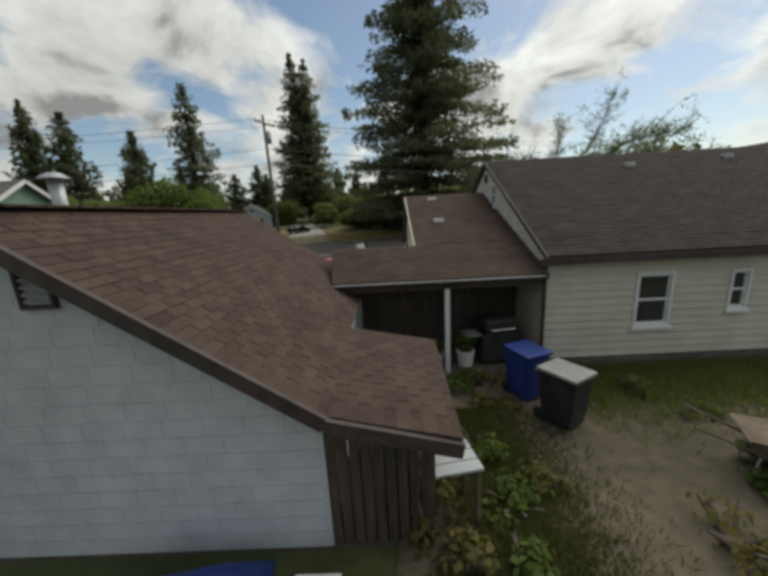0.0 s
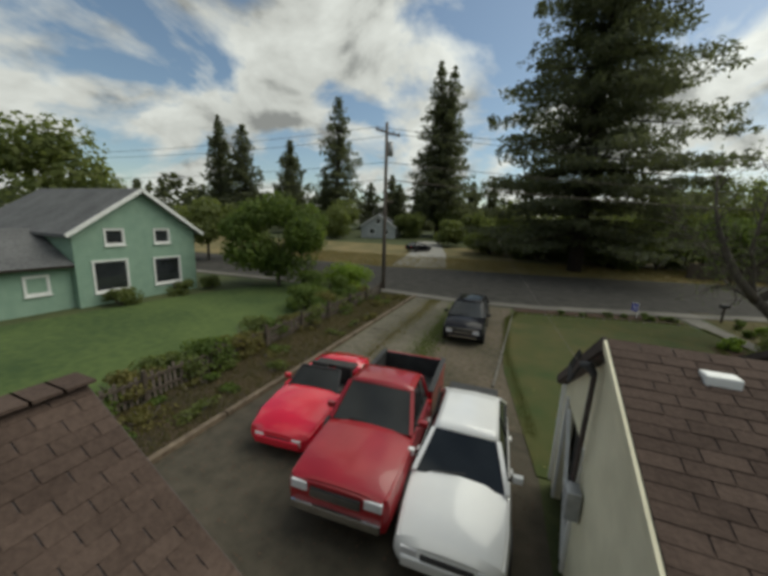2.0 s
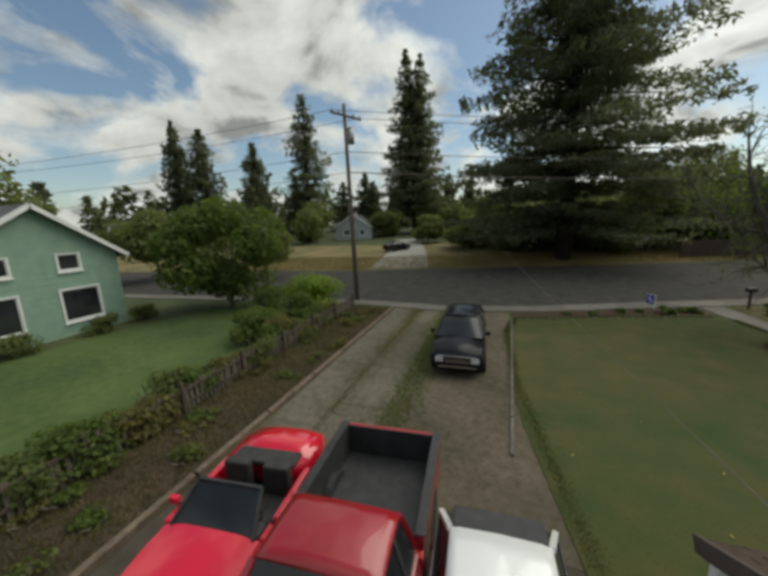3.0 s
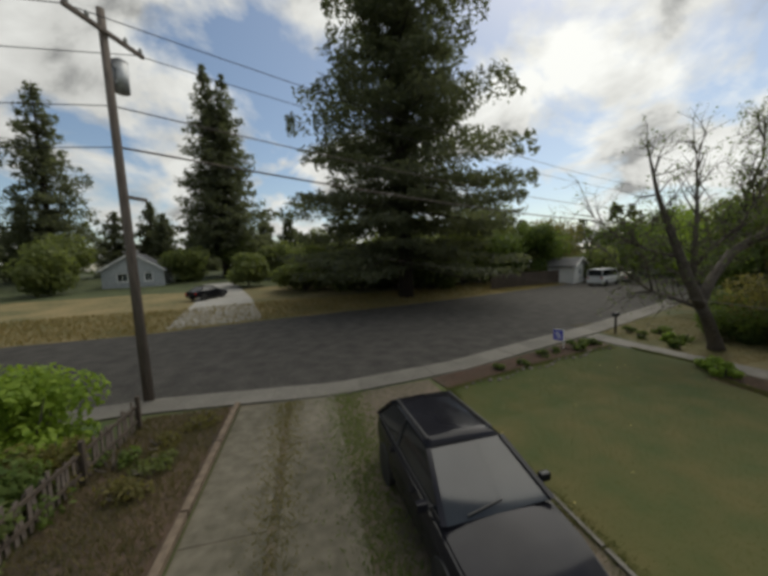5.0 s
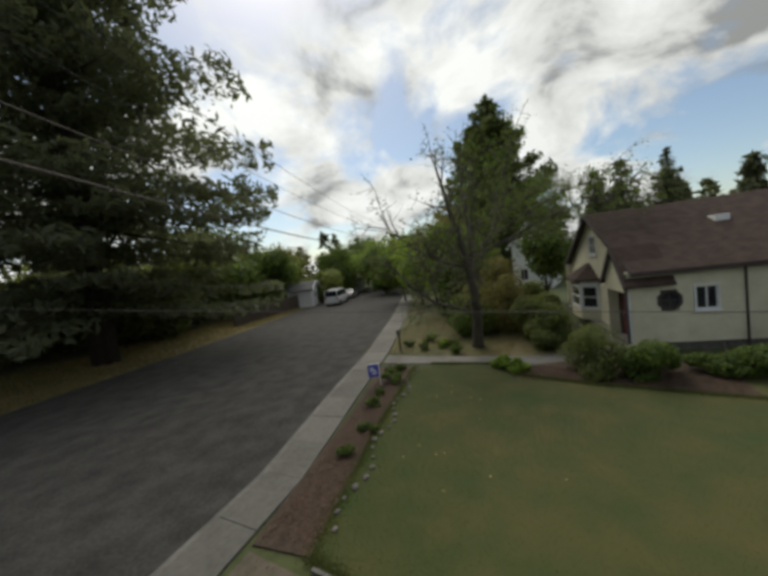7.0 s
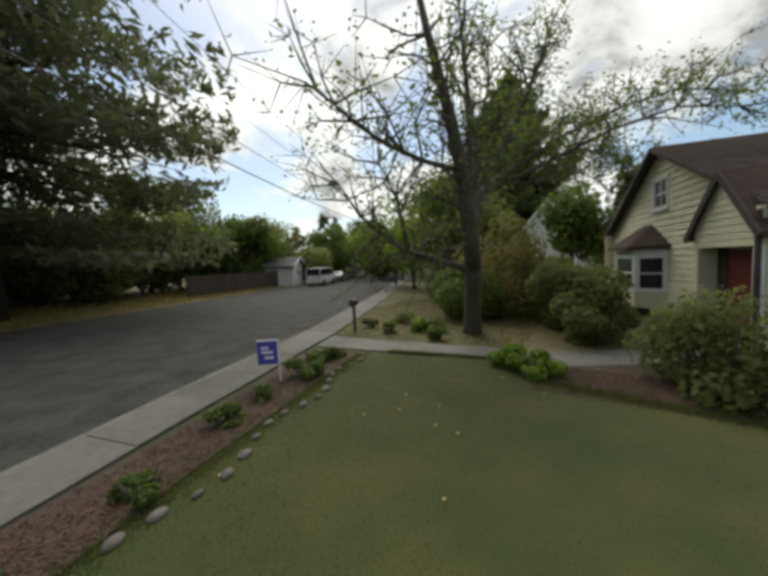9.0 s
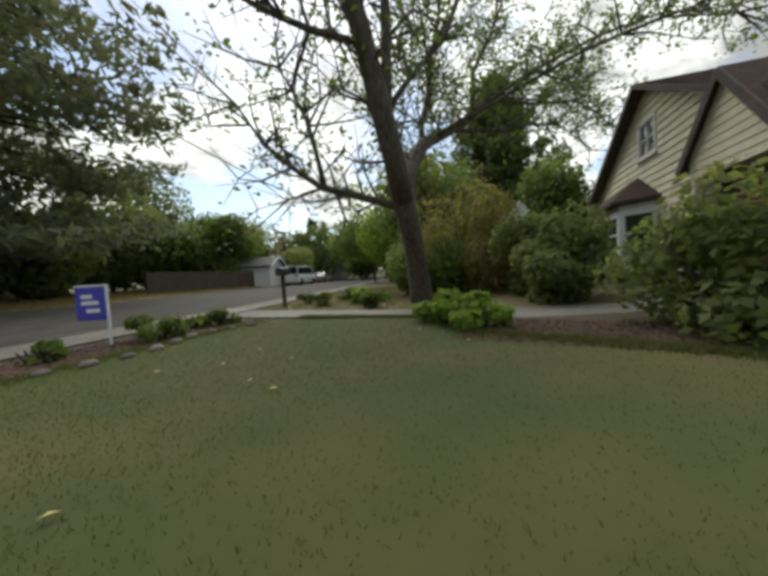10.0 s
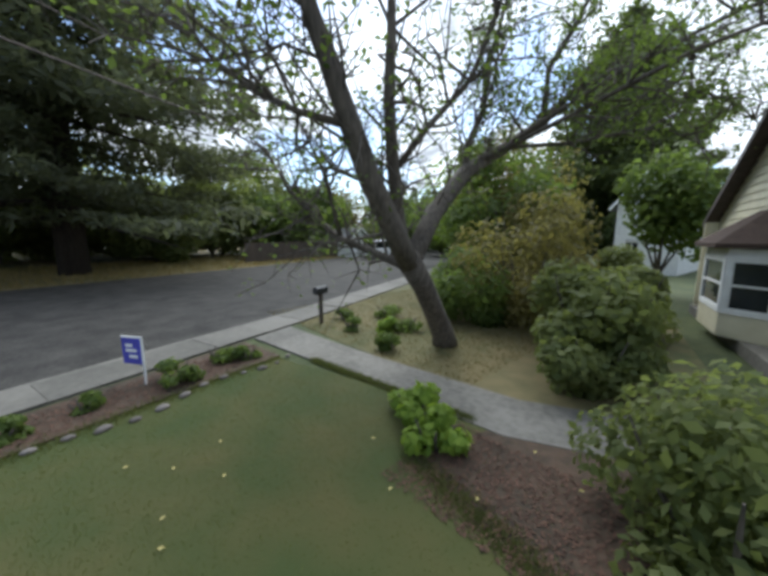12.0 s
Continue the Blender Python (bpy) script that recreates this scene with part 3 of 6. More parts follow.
# ---- south house: ridge along x, with a west wing and carport ----
def build_south_house():
    h = thing("house_rear_block", pose(6.9, -22.2, 0), "white sided house with brown shingle roof and attic gable", "house")
    ln = 9.0
    dep, ez, rz = 8.2, 2.5, 4.72
    # south wall
    S = Matrix.Identity(4)
    holes = [(1.88, 2.52, 0.92, 1.96), (3.75, 4.05, 1.2, 1.95), (4.9, 5.2, 1.2, 1.95)]
    S = Matrix(((1, 0, 0, 0), (0, -1, 0, 0), (0, 0, 1, 0), (0, 0, 0, 1)))
    siding(h, S, 0.25, ez, lambda z: (0.0, ln), holes, M["white_siding"], 0.16, lap=0.026)
    window(h, S, 1.88, 2.52, 0.92, 1.96, 1, 0, trim=0.055)
    window(h, S, 3.75, 4.05, 1.2, 1.95, 1, 0, trim=0.05)
    window(h, S, 4.9, 5.2, 1.2, 1.95, 1, 0)
    part("foundation", boxes((0.03, ln, 0.03, dep, 0, 0.25)), M["concrete"], h)
    # added dark block inside the walls, in place of unlit rooms
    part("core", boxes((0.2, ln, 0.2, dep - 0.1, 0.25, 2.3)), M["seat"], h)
    # west gable wall: x runs north to south when seen from outside
    W = Matrix(((0, -1, 0, 0), (1, 0, 0, 0), (0, 0, 1, 0), (0, 0, 0, 1)))

    def span(z):
        if z <= ez:
            return (0.0, dep)
        k = (z - ez) / (rz - ez) * dep / 2
        return (k, dep - k)

    ax0, ax1, az0, az1 = 3.2, 3.62, 3.52, 4.08
    siding(h, W, 0.25, rz - 0.1, span, [(ax0, ax1, az0, az1)], M["white_siding"], 0.16, lap=0.026)
    window(h, W, ax0, ax1, az0, az1, 1, 0, trim=0.05)
    v = under(new("gable_vent"), h)
    v.matrix_local = W @ pose(4.1, 0.03, 4.3)
    part("louvre", boxes((-0.12, 0.12, -0.01, 0.03, -0.12, 0.12), bevel=0.01), M["dark_trim"], v)
    # eave, corner boards, downpipe
    o = 0.25
    r_e = ez - 0.03
    roof_plane(h, (-0.07, dep / 2, rz + 0.1), (ln + o, dep / 2, rz + 0.1), (ln + o, -o, r_e), (-0.07, -o, r_e), mat="shingle_dark", seed=7, pieces=0)
    roof_plane(h, (ln + o, dep / 2, rz + 0.1), (-0.07, dep / 2, rz + 0.1), (-0.07, dep + o, r_e), (ln + o, dep + o, r_e), mat="shingle_dark", seed=8)
    bar(h, "fascia", (-o, -o - 0.03, r_e - 0.1), (ln + o, -o - 0.03, r_e - 0.1), 0.04, 0.13, M["dark_trim"])
    bar(h, "rake_board", (-0.1, -o, r_e - 0.05), (-0.1, dep / 2, rz + 0.05), 0.04, 0.1, M["dark_trim"])
    bar(h, "rake_board", (-0.1, dep + o, r_e - 0.05), (-0.1, dep / 2, rz + 0.05), 0.04, 0.1, M["dark_trim"])
    part("downpipe", tube(bmesh.new(), [(-0.05, -0.08, r_e - 0.1), (-0.05, -0.08, 0.1)], 0.04, 8), M["dark_trim"], h)
    for x, y in ((3.6, 3.2), (6.5, 3.4)):
        z = r_e + (rz + 0.1 - r_e) * (y + o) / (dep / 2 + o)
        part("roof_vent", boxes((x, x + 0.25, y, y + 0.22, z - 0.05, z + 0.13), bevel=0.02), M["galvanised"], h)
    return h


build_south_house()


def build_wing():
    w = thing("house_wing", pose(4.5, -22.4, 0), "low wing with carport, brown shingle roof and cream gable", "house")
    ry, rz, ey, ez = 4.65, 3.92, 0.0, 2.12  # ridge and south eave
    k = (rz - ez) / (ry - ey)
    # one south slope: upper part over the wing, lower part reaching west over the carport
    split = 1.4
    zs = ez + k * split
    roof_plane(w, (-0.12, ry, rz), (2.38, ry, rz), (2.38, split, zs), (-0.12, split, zs), seed=11)
    roof_plane(w, (-2.1, split, zs), (2.38, split, zs), (2.38, 0, ez), (-1.9, 0, ez), seed=12, pieces=0, name="carport_roof")
    roof_plane(w, (2.38, ry, rz), (-0.12, ry, rz), (-0.12, ry + 2.7, 2.3), (2.38, ry + 2.7, 2.3), seed=13)
    bar(w, "drip_edge", (-1.9, -0.03, ez - 0.03), (2.3, -0.03, ez - 0.03), 0.015, 0.022, M["trim"], "white metal drip edge")
    # west gable wall
    W = Matrix(((0, -1, 0, 0), (1, 0, 0, 0), (0, 0, 1, 0), (0, 0, 0, 1)))

    def span(z):
        lo = max(1.75, (z - ez) / k + 0.1)
        hi = min(7.2, ry + (rz - z) / ((rz - 2.3) / 2.7) - 0.05)
        return (lo, hi)

    siding(w, W, 0.2, rz - 0.15, span, [(5.3, 6.7, 0.1, 2.15)], M["cream_siding"], 0.16)
    # the opening is closed by a dark sheet in place of interior shade
    part("doorway", boxes((0.16, 0.2, 5.3, 6.7, 0.0, 2.2)), M["seat"], w, "dark sheet standing in for shade in the open doorway")
    bar(w, "brace", (-0.03, 5.35, 0.3), (-0.03, 6.5, 2.1), 0.05, 0.06, M["trim"], "white diagonal brace")
    bar(w, "door_trim", (-0.03, 5.27, 0.2), (-0.03, 5.27, 2.2), 0.05, 0.08, M["trim"])
    bar(w, "door_trim", (-0.03, 6.73, 0.2), (-0.03, 6.73, 2.2), 0.05, 0.08, M["trim"])
    bar(w, "rake_board", (-0.14, split, zs - 0.05), (-0.14, ry, rz - 0.05), 0.03, 0.09, M["cream_siding"])
    bar(w, "rake_board", (-0.14, ry, rz - 0.05), (-0.14, ry + 2.7, 2.25), 0.04, 0.14, M["dark_trim"])
    bar(w, "corner_board", (-0.02, 7.22, 0.2), (-0.02, 7.22, 2.3), 0.1, 0.1, M["trim"])
    part("north_wall", boxes((0.0, 2.38, 7.18, 7.28, 0.0, 2.3)), M["cream_siding"], w)
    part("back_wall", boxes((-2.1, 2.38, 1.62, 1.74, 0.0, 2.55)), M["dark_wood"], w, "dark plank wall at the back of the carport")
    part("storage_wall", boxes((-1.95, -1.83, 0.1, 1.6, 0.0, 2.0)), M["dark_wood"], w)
    # carport posts and beam
    for x in (0.35,):
        p = part("post", boxes((x, x + 0.1, 0.15, 0.25, 0, ez - 0.12), bevel=0.01), M["trim"], w, "white painted post")
    bar(w, "beam", (-1.85, 0.2, ez - 0.17), (2.3, 0.2, ez - 0.17), 0.1, 0.14, M["dark_wood"])
    for x, y in ((0.55, 4.2), (0.5, 2.6)):
        z = ez + k * y
        part("roof_vent", boxes((x, x + 0.26, y, y + 0.16, z - 0.03, z + 0.1), bevel=0.02), M["trim"], w)
    # service mast with cables on the gable
    mast = part("service_mast", tube(bmesh.new(), [(-0.1, 5.15, 1.7), (-0.1, 5.0, 3.35)], 0.032, 10), M["dark_trim"], w)
    part("weather_head", tube(bmesh.new(), [(-0.1, 5.0, 3.35), (-0.16, 5.05, 3.45), (-0.24, 5.1, 3.42)], [0.045, 0.06, 0.04], 10), M["black_plastic"], mast)
    for i in range(3):
        c = [(-0.24, 5.1, 3.4), (-0.3, 5.25 + 0.08 * i, 3.12 - 0.05 * i), (-0.26, 5.5 + 0.1 * i, 3.2), (-0.16, 5.6 + 0.06 * i, 3.42)]
        part("cable", tube(bmesh.new(), c, 0.012, 6), M["cable"], mast)
    part("meter", boxes((-0.2, -0.03, 4.85, 5.1, 1.4, 1.8), bevel=0.02), M["galvanised"], w)


build_wing()

# ---- north house: front gable to the street, vestibule and bay ----
def build_north_house():
    m = pose(16.8, -6.05, 0, 0, 0, 13.6)
    h = thing("house_front_block", m, "cream sided cottage with steep brown roof and dark trim", "house")
    L, R, AX, AZ, EZ, D = -1.18, 8.6, 4.0, 5.7, 3.12, 12.0
    k = (AZ - EZ) / (AX - L)

    def span(z):
        if z <= EZ:
            return (L, R)
        return (L + (z - EZ) / k, R - (z - EZ) * (R - AX) / (AZ - EZ))

    aw = (3.5, 4.4, 3.75, 4.65)
    bay = (3.4, 6.4, 0.5, 2.35)
    siding(h, pose(0, -0.45, 0), 0.3, AZ - 0.16, span, [aw, (bay[0], bay[1], bay[2], bay[3])], M["cream_siding"], 0.2, lap=0.03)
    bar(h, "corner_board", (L - 0.04, 0.04, 0.3), (L - 0.04, 0.04, EZ - 0.1), 0.08, 0.08, M["dark_trim"], "dark painted corner board")
    window(h, pose(0, -0.45, 0), *aw, 1, 1)
    # west wall: x runs from the front backwards
    W = Matrix(((0, -1, 0, L), (-1, 0, 0, 0), (0, 0, 1, 0), (0, 0, 0, 1)))
    holes = [(1.07, 1.63, 1.6, 2.2), (2.15, 2.8, 1.5, 2.35)]
    siding(h, W, 0.3, EZ - 0.02, lambda z: (0.0, D), holes, M["cream_siding"], 0.2, lap=0.03)
    window(h, W, 2.15, 2.8, 1.5, 2.35, 0, 1, trim=0.06)
    # octagonal window
    o = under(new("window"), h)
    o.matrix_local = W @ pose(1.35, 0, 1.9)
    for name, r0, r1, y0, y1, mat in (("frame", 0.30, 0.42, -0.06, 0.05, "dark_trim"), ("pane", 0.0, 0.30, -0.03, -0.02, "window_glass")):
        bm = bmesh.new()
        ring = [(math.cos(math.pi / 8 + i * math.pi / 4), math.sin(math.pi / 8 + i * math.pi / 4)) for i in range(8)]
        if r0 == 0:
            prism(bm, [(x * r1, z * r1) for x, z in ring], y0, y1, "y")
        else:
            for i in range(8):
                a, b = ring[i], ring[(i + 1) % 8]
                prism(bm, [(a[0] * r0, a[1] * r0), (a[0] * r1, a[1] * r1), (b[0] * r1, b[1] * r1), (b[0] * r0, b[1] * r0)], y0, y1, "y")
        part(name, bm, M[mat], o)
    part("sash", boxes((-0.3, 0.3, -0.03, 0.01, -0.015, 0.015), (-0.015, 0.015, -0.03, 0.012, -0.3, 0.3)), M["dark_trim"], o)
    part("foundation", boxes((L + 0.03, R - 0.03, -D, -0.03, 0, 0.3)), M["concrete"], h)
    # added block, coloured dark as the shade of the rooms behind the openings
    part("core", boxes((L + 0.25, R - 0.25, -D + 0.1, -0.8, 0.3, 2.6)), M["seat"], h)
    part("east_wall", boxes((R - 0.1, R, -D, -0.12, 0.3, EZ)), M["cream_siding"], h)
    ov = -0.15
    roof_plane(h, (AX, ov, AZ + 0.1), (AX, -D, AZ + 0.1), (L - 0.22, -D, EZ - 0.06), (L - 0.22, ov, EZ - 0.06), seed=21)
    roof_plane(h, (AX, -D, AZ + 0.1), (AX, ov, AZ + 0.1), (R + 0.22, ov, EZ - 0.06), (R + 0.22, -D, EZ - 0.06), seed=22)
    bar(h, "rake_board", (L - 0.22, ov + 0.02, EZ - 0.14), (AX, ov + 0.02, AZ + 0.02), 0.05, 0.11, M["dark_trim"])
    bar(h, "rake_board", (R + 0.22, ov + 0.02, EZ - 0.14), (AX, ov + 0.02, AZ + 0.02), 0.05, 0.16, M["dark_trim"])
    bar(h, "fascia", (L - 0.25, ov, EZ - 0.14), (L - 0.25, -D, EZ - 0.14), 0.04, 0.13, M["dark_trim"])
    part("downpipe", tube(bmesh.new(), [(L - 0.06, -3.6, EZ - 0.2), (L - 0.06, -3.6, 0.1)], 0.035, 8), M["dark_trim"], h)
    part("skylight", boxes((1.6, 2.3, -4.9, -4.4, AZ - (AX - 1.9) * k - 0.05, AZ - (AX - 1.9) * k + 0.22), bevel=0.03), M["trim"], h)
    # bay window
    b = under(new("bay"), h)
    b.location = (0, -0.45, 0)
    bx0, bx1, bd = bay[0], bay[1], 0.75
    foot = [(bx0, 0), (bx0 + 0.6, bd), (bx1 - 0.6, bd), (bx1, 0)]
    part("apron", prism(bmesh.new(), foot, 0.3, 0.85, "z"), M["cream_siding"], b)
    part("head", prism(bmesh.new(), foot, 2.17, 2.35, "z"), M["trim"], b)
    for (x0, y0), (x1, y1) in zip(foot, foot[1:]):
        d = Vector((x1 - x0, y1 - y0, 0))
        mm = Matrix.Translation((x0, y0, 0)) @ Matrix.Rotation(math.atan2(d.y, d.x), 4, "Z")
        window(b, mm, 0.12, d.length - 0.12, 0.95, 2.07, 1, 0, trim=0.1, sill=False, depth=0.02)
    bm = bmesh.new()
    out = [(bx0 - 0.2, 0), (bx0 + 0.5, bd + 0.25), (bx1 - 0.5, bd + 0.25), (bx1 + 0.2, 0)]
    low = [bm.verts.new((x, y, 2.36)) for x, y in out]
    mid = [bm.verts.new((x, y, 2.46)) for x, y in out]
    tip = [bm.verts.new((bx0 + 1.2, 0, 3.25)), bm.verts.new((bx1 - 1.2, 0, 3.25))]
    for i in range(3):
        bm.faces.new((low[i], low[i + 1], mid[i + 1], mid[i]))
    bm.faces.new(low[::-1])
    bm.faces.new((mid[0], mid[1], tip[0]))
    bm.faces.new((mid[1], mid[2], tip[1], tip[0]))
    bm.faces.new((mid[2], mid[3], tip[1]))
    part("bay_roof", bm, M["shingle"], b)
    # vestibule
    v = under(new("vestibule"), h)
    vx0, vx1, vd, vz, va = -1.22, 1.0, 0.02, 2.7, 4.0
    vc = (vx0 + vx1) / 2
    kk = (va - vz) / (vc - vx0)
    siding(v, pose(0, vd, 0), 2.3, va - 0.1, lambda z: (vx0, vx1) if z < vz else (vx0 + (z - vz) / kk, vx1 - (z - vz) / kk), [], M["cream_siding"], 0.16, 0.12)
    part("side_wall", boxes((vx0, vx0 + 0.14, -0.5, vd - 0.13, 0.15, vz)), M["cream_siding"], v)
    part("side_wall", boxes((vx1 - 0.14, vx1, -0.5, vd - 0.13, 0.15, vz)), M["cream_siding"], v)
    part("column", boxes((vx0 + 0.01, vx0 + 0.17, vd - 0.12, vd, 0.15, 2.3), bevel=0.01), M["trim"], v, "white painted porch column")
    part("column", boxes((vx1 - 0.17, vx1 - 0.01, vd - 0.12, vd, 0.15, 2.3), bevel=0.01), M["cream_siding"], v)
    d = part("door", boxes((vx0 + 0.5, vx1 - 0.5, vd - 0.5, vd - 0.44, 0.2, 2.2), bevel=0.006), M["door_red"], v, "dark red panelled front door")
    part("panel", boxes((vc - 0.3, vc + 0.3, vd - 0.437, vd - 0.43, 0.4, 1.1), (vc - 0.3, vc + 0.3, vd - 0.437, vd - 0.43, 1.25, 2.0)), M["door_red"], d)
    part("handle", boxes((vc + 0.4, vc + 0.44, vd - 0.44, vd - 0.38, 1.1, 1.25), bevel=0.008), M["chrome"], d)
    part("surround", boxes((vx0 + 0.15, vx0 + 0.5, vd - 0.5, vd - 0.42, 0.2, 2.4)), M["dark_wood"], v)
    part("surround", boxes((vx1 - 0.5, vx1 - 0.15, vd - 0.5, vd - 0.42, 0.2, 2.4)), M["dark_wood"], v)
    part("step", boxes((vx0 - 0.1, vx1 + 0.1, 0, vd + 0.35, 0, 0.15), bevel=0.015), M["concrete"], v)
    for s, x in ((-1, vx0 - 0.2), (1, vx1 + 0.2)):
        bm = bmesh.new()
        q = [(vc, -1.5, va + 0.06), (vc, vd + 0.1, va + 0.06), (x, vd + 0.1, vz - 0.12), (x, -1.5, vz - 0.12)]
        top, lo = [bm.verts.new(p) for p in q], [bm.verts.new((p[0], p[1], p[2] - 0.1)) for p in q]
        bm.faces.new(top)
        bm.faces.new(lo[::-1])
        for i in range(4):
            bm.faces.new((top[(i + 1) % 4], top[i], lo[i], lo[(i + 1) % 4]))
        bmesh.ops.recalc_face_normals(bm, faces=bm.faces[:])
        part("vestibule_roof", bm, M["shingle"], v)
        bar(v, "rake_board", (x, vd + 0.12, vz - 0.2), (vc, vd + 0.12, va - 0.02), 0.04, 0.16, M["dark_trim"])


build_north_house()


def simple_house(name, m, w, d, ez, rz, wall, roof, label, wins=(), fascia="trim"):
    """A gabled house: local x along the gable front (facing -y), ridge along y."""
    h = thing(name, m, label, "house")
    W = Matrix(((1, 0, 0, 0), (0, -1, 0, 0), (0, 0, 1, 0), (0, 0, 0, 1)))

    def span(z):
        k = 0 if z <= ez else (z - ez) / (rz - ez) * w / 2
        return (-w / 2 + k, w / 2 - k)

    siding(h, W, 0.0, rz - 0.1, span, [q[:4] for q in wins], M[wall], 0.3)
    for q in wins:
        window(h, W, *q[:4], *(q[4:] or (0, 1)))
    part("wall", boxes((-w / 2, -w / 2 + 0.15, 0.12, d, 0, ez)), M[wall], h)
    part("wall", boxes((w / 2 - 0.15, w / 2, 0.12, d, 0, ez)), M[wall], h)
    part("wall", prism(bmesh.new(), [(-w / 2 + 0.16, 0), (w / 2 - 0.16, 0), (w / 2 - 0.16, ez), (0, rz - 0.1), (-w / 2 + 0.16, ez)], d - 0.2, d - 0.01, "y"), M[wall], h)
    o = 0.4
    dz = (rz - ez) / (w / 2) * o
    for s in (-1, 1):
        q = [(0, -o, rz + 0.08), (0, d + o, rz + 0.08), (s * (w / 2 + o), d + o, ez - dz + 0.08), (s * (w / 2 + o), -o, ez - dz + 0.08)]
        bm = bmesh.new()
        top, lo = [bm.verts.new(p) for p in q], [bm.verts.new((p[0], p[1], p[2] - 0.16)) for p in q]
        bm.faces.new(top)
        bm.faces.new(lo[::-1])
        for i in range(4):
            bm.faces.new((top[(i + 1) % 4], top[i], lo[i], lo[(i + 1) % 4]))
        bmesh.ops.recalc_face_normals(bm, faces=bm.faces[:])
        part("roof", bm, M[roof], h)
        bar(h, "rake_board", (0, -o - 0.03, rz), (s * (w / 2 + o), -o - 0.03, ez - dz), 0.05, 0.2, M[fascia])
    return h


# green neighbour, its gable facing the driveway (+x)
green = simple_house("green_house", pose(-17.5, -8.9, 0, 0, 0, 90), 6.8, 10, 4.05, 6.35, "green_siding", "grey_roof", "pale green two-storey house with white window trim", [(-2.6, -1.0, 0.75, 2.35, 0, 0), (0.6, 2.2, 0.75, 2.3, 0, 0), (-1.9, -1.05, 3.3, 4.05, 0, 0), (0.75, 1.6, 3.3, 4.05, 0, 0)])
part("lean_to", boxes((-7.5, -3.42, 0.4, 6, 0, 2.3)), M["green_siding"], green)
window(green, Matrix(((1, 0, 0, 0), (0, -1, 0, 0.4), (0, 0, 1, 0), (0, 0, 0, 1))), -5.2, -4.4, 1.0, 1.8, 0, 0)
roof_plane(green, (-7.6, 3.2, 4.0), (-3.45, 3.2, 4.0), (-3.45, -0.1, 2.3), (-7.6, -0.1, 2.3), mat="grey_roof", seed=31, name="lean_to_roof", course=0.3, tab=0.8)
far_z = ground_z(-27, 45)
simple_house("grey_house", pose(-25.5, 45, far_z, 0, 0, 12), 7.5, 9, 2.6, 5.0, "grey_siding", "grey_roof", "small grey cottage across the street with dark roof", [(-1.9, -0.7, 0.9, 2.0), (1.4, 2.3, 0.9, 2.0), (-0.5, 0.5, 3.1, 4.2)])
simple_house("white_house", pose(39, -0.6, 0, 0, 0, 264), 3.8, 7, 5.0, 7.2, "trim", "grey_roof", "white neighbour house half hidden by trees", [(-1.2, -0.4, 1.0, 2.2), (0.3, 1.1, 2.6, 3.7), (-0.4, 0.4, 4.6, 5.6)])
simple_house("pale_house", pose(52, 36, ground_z(52, 36), 0, 0, 300), 9, 10, 2.6, 4.6, "grey_siding", "grey_roof", "pale house far along the street", [(-2.5, -1, 0.9, 2.0), (1, 2.5, 0.9, 2.0)])


simple_house("pale_garage", pose(37.6, 29.3, ground_z(37.6, 29.3), 0, 0, 30), 5.4, 6, 2.6, 3.6, "trim", "grey_roof", "small pale garage across the street", [(-0.6, 0.6, 1.1, 2.0)])


def plank_fence(x0, y0, x1, y1, h):
    """A close-boarded fence from one end to the other."""
    ln, turn = math.hypot(x1 - x0, y1 - y0), math.degrees(math.atan2(y1 - y0, x1 - x0))
    f = thing("plank_fence", pose(x0, y0, ground_z(x0, y0), 0, 0, turn), "dark weathered plank fence across the street", "fence")
    rise = (ground_z(x1, y1) - ground_z(x0, y0)) / ln
    rng = random.Random(6)
    for k in range(int(ln / 0.16)):
        x = k * 0.16
        part("plank", boxes((x, x + 0.15, -0.012, 0.012, x * rise - 0.05, x * rise + h + rng.uniform(-0.04, 0.04))), M["dark_wood"], f)
    for k in range(int(ln / 2.4) + 1):
        x = k * 2.4
        part("post", boxes((x, x + 0.1, 0.015, 0.115, x * rise - 0.1, x * rise + h + 0.05)), M["dark_wood"], f)
    for z in (0.3, h - 0.3):
        bar(f, "rail", (0, 0.04, z), (ln, 0.04, z + ln * rise), 0.05, 0.09, M["dark_wood"])


plank_fence(21.5, 26.2, 34.4, 29.6, 1.9)


# ---- trees and shrubs ----
def leaf_quads(centres, normals, size, rng, aspect=0.6, jitter=0.55):
    """Small folded leaf quads round the given centres."""
    n = len(centres)
    nr = normals + rng.normal(0, jitter, (n, 3))
    nr /= np.linalg.norm(nr, axis=1, keepdims=True) + 1e-9
    t = np.cross(nr, rng.normal(0, 1, (n, 3)))
    t /= np.linalg.norm(t, axis=1, keepdims=True) + 1e-9
    b = np.cross(nr, t)
    s = (size * rng.uniform(0.6, 1.35, n))[:, None]
    lift = nr * s * 0.18
    return np.stack([centres - t * s, centres + b * s * aspect + lift, centres + t * s, centres - b * s * aspect + lift], 1)


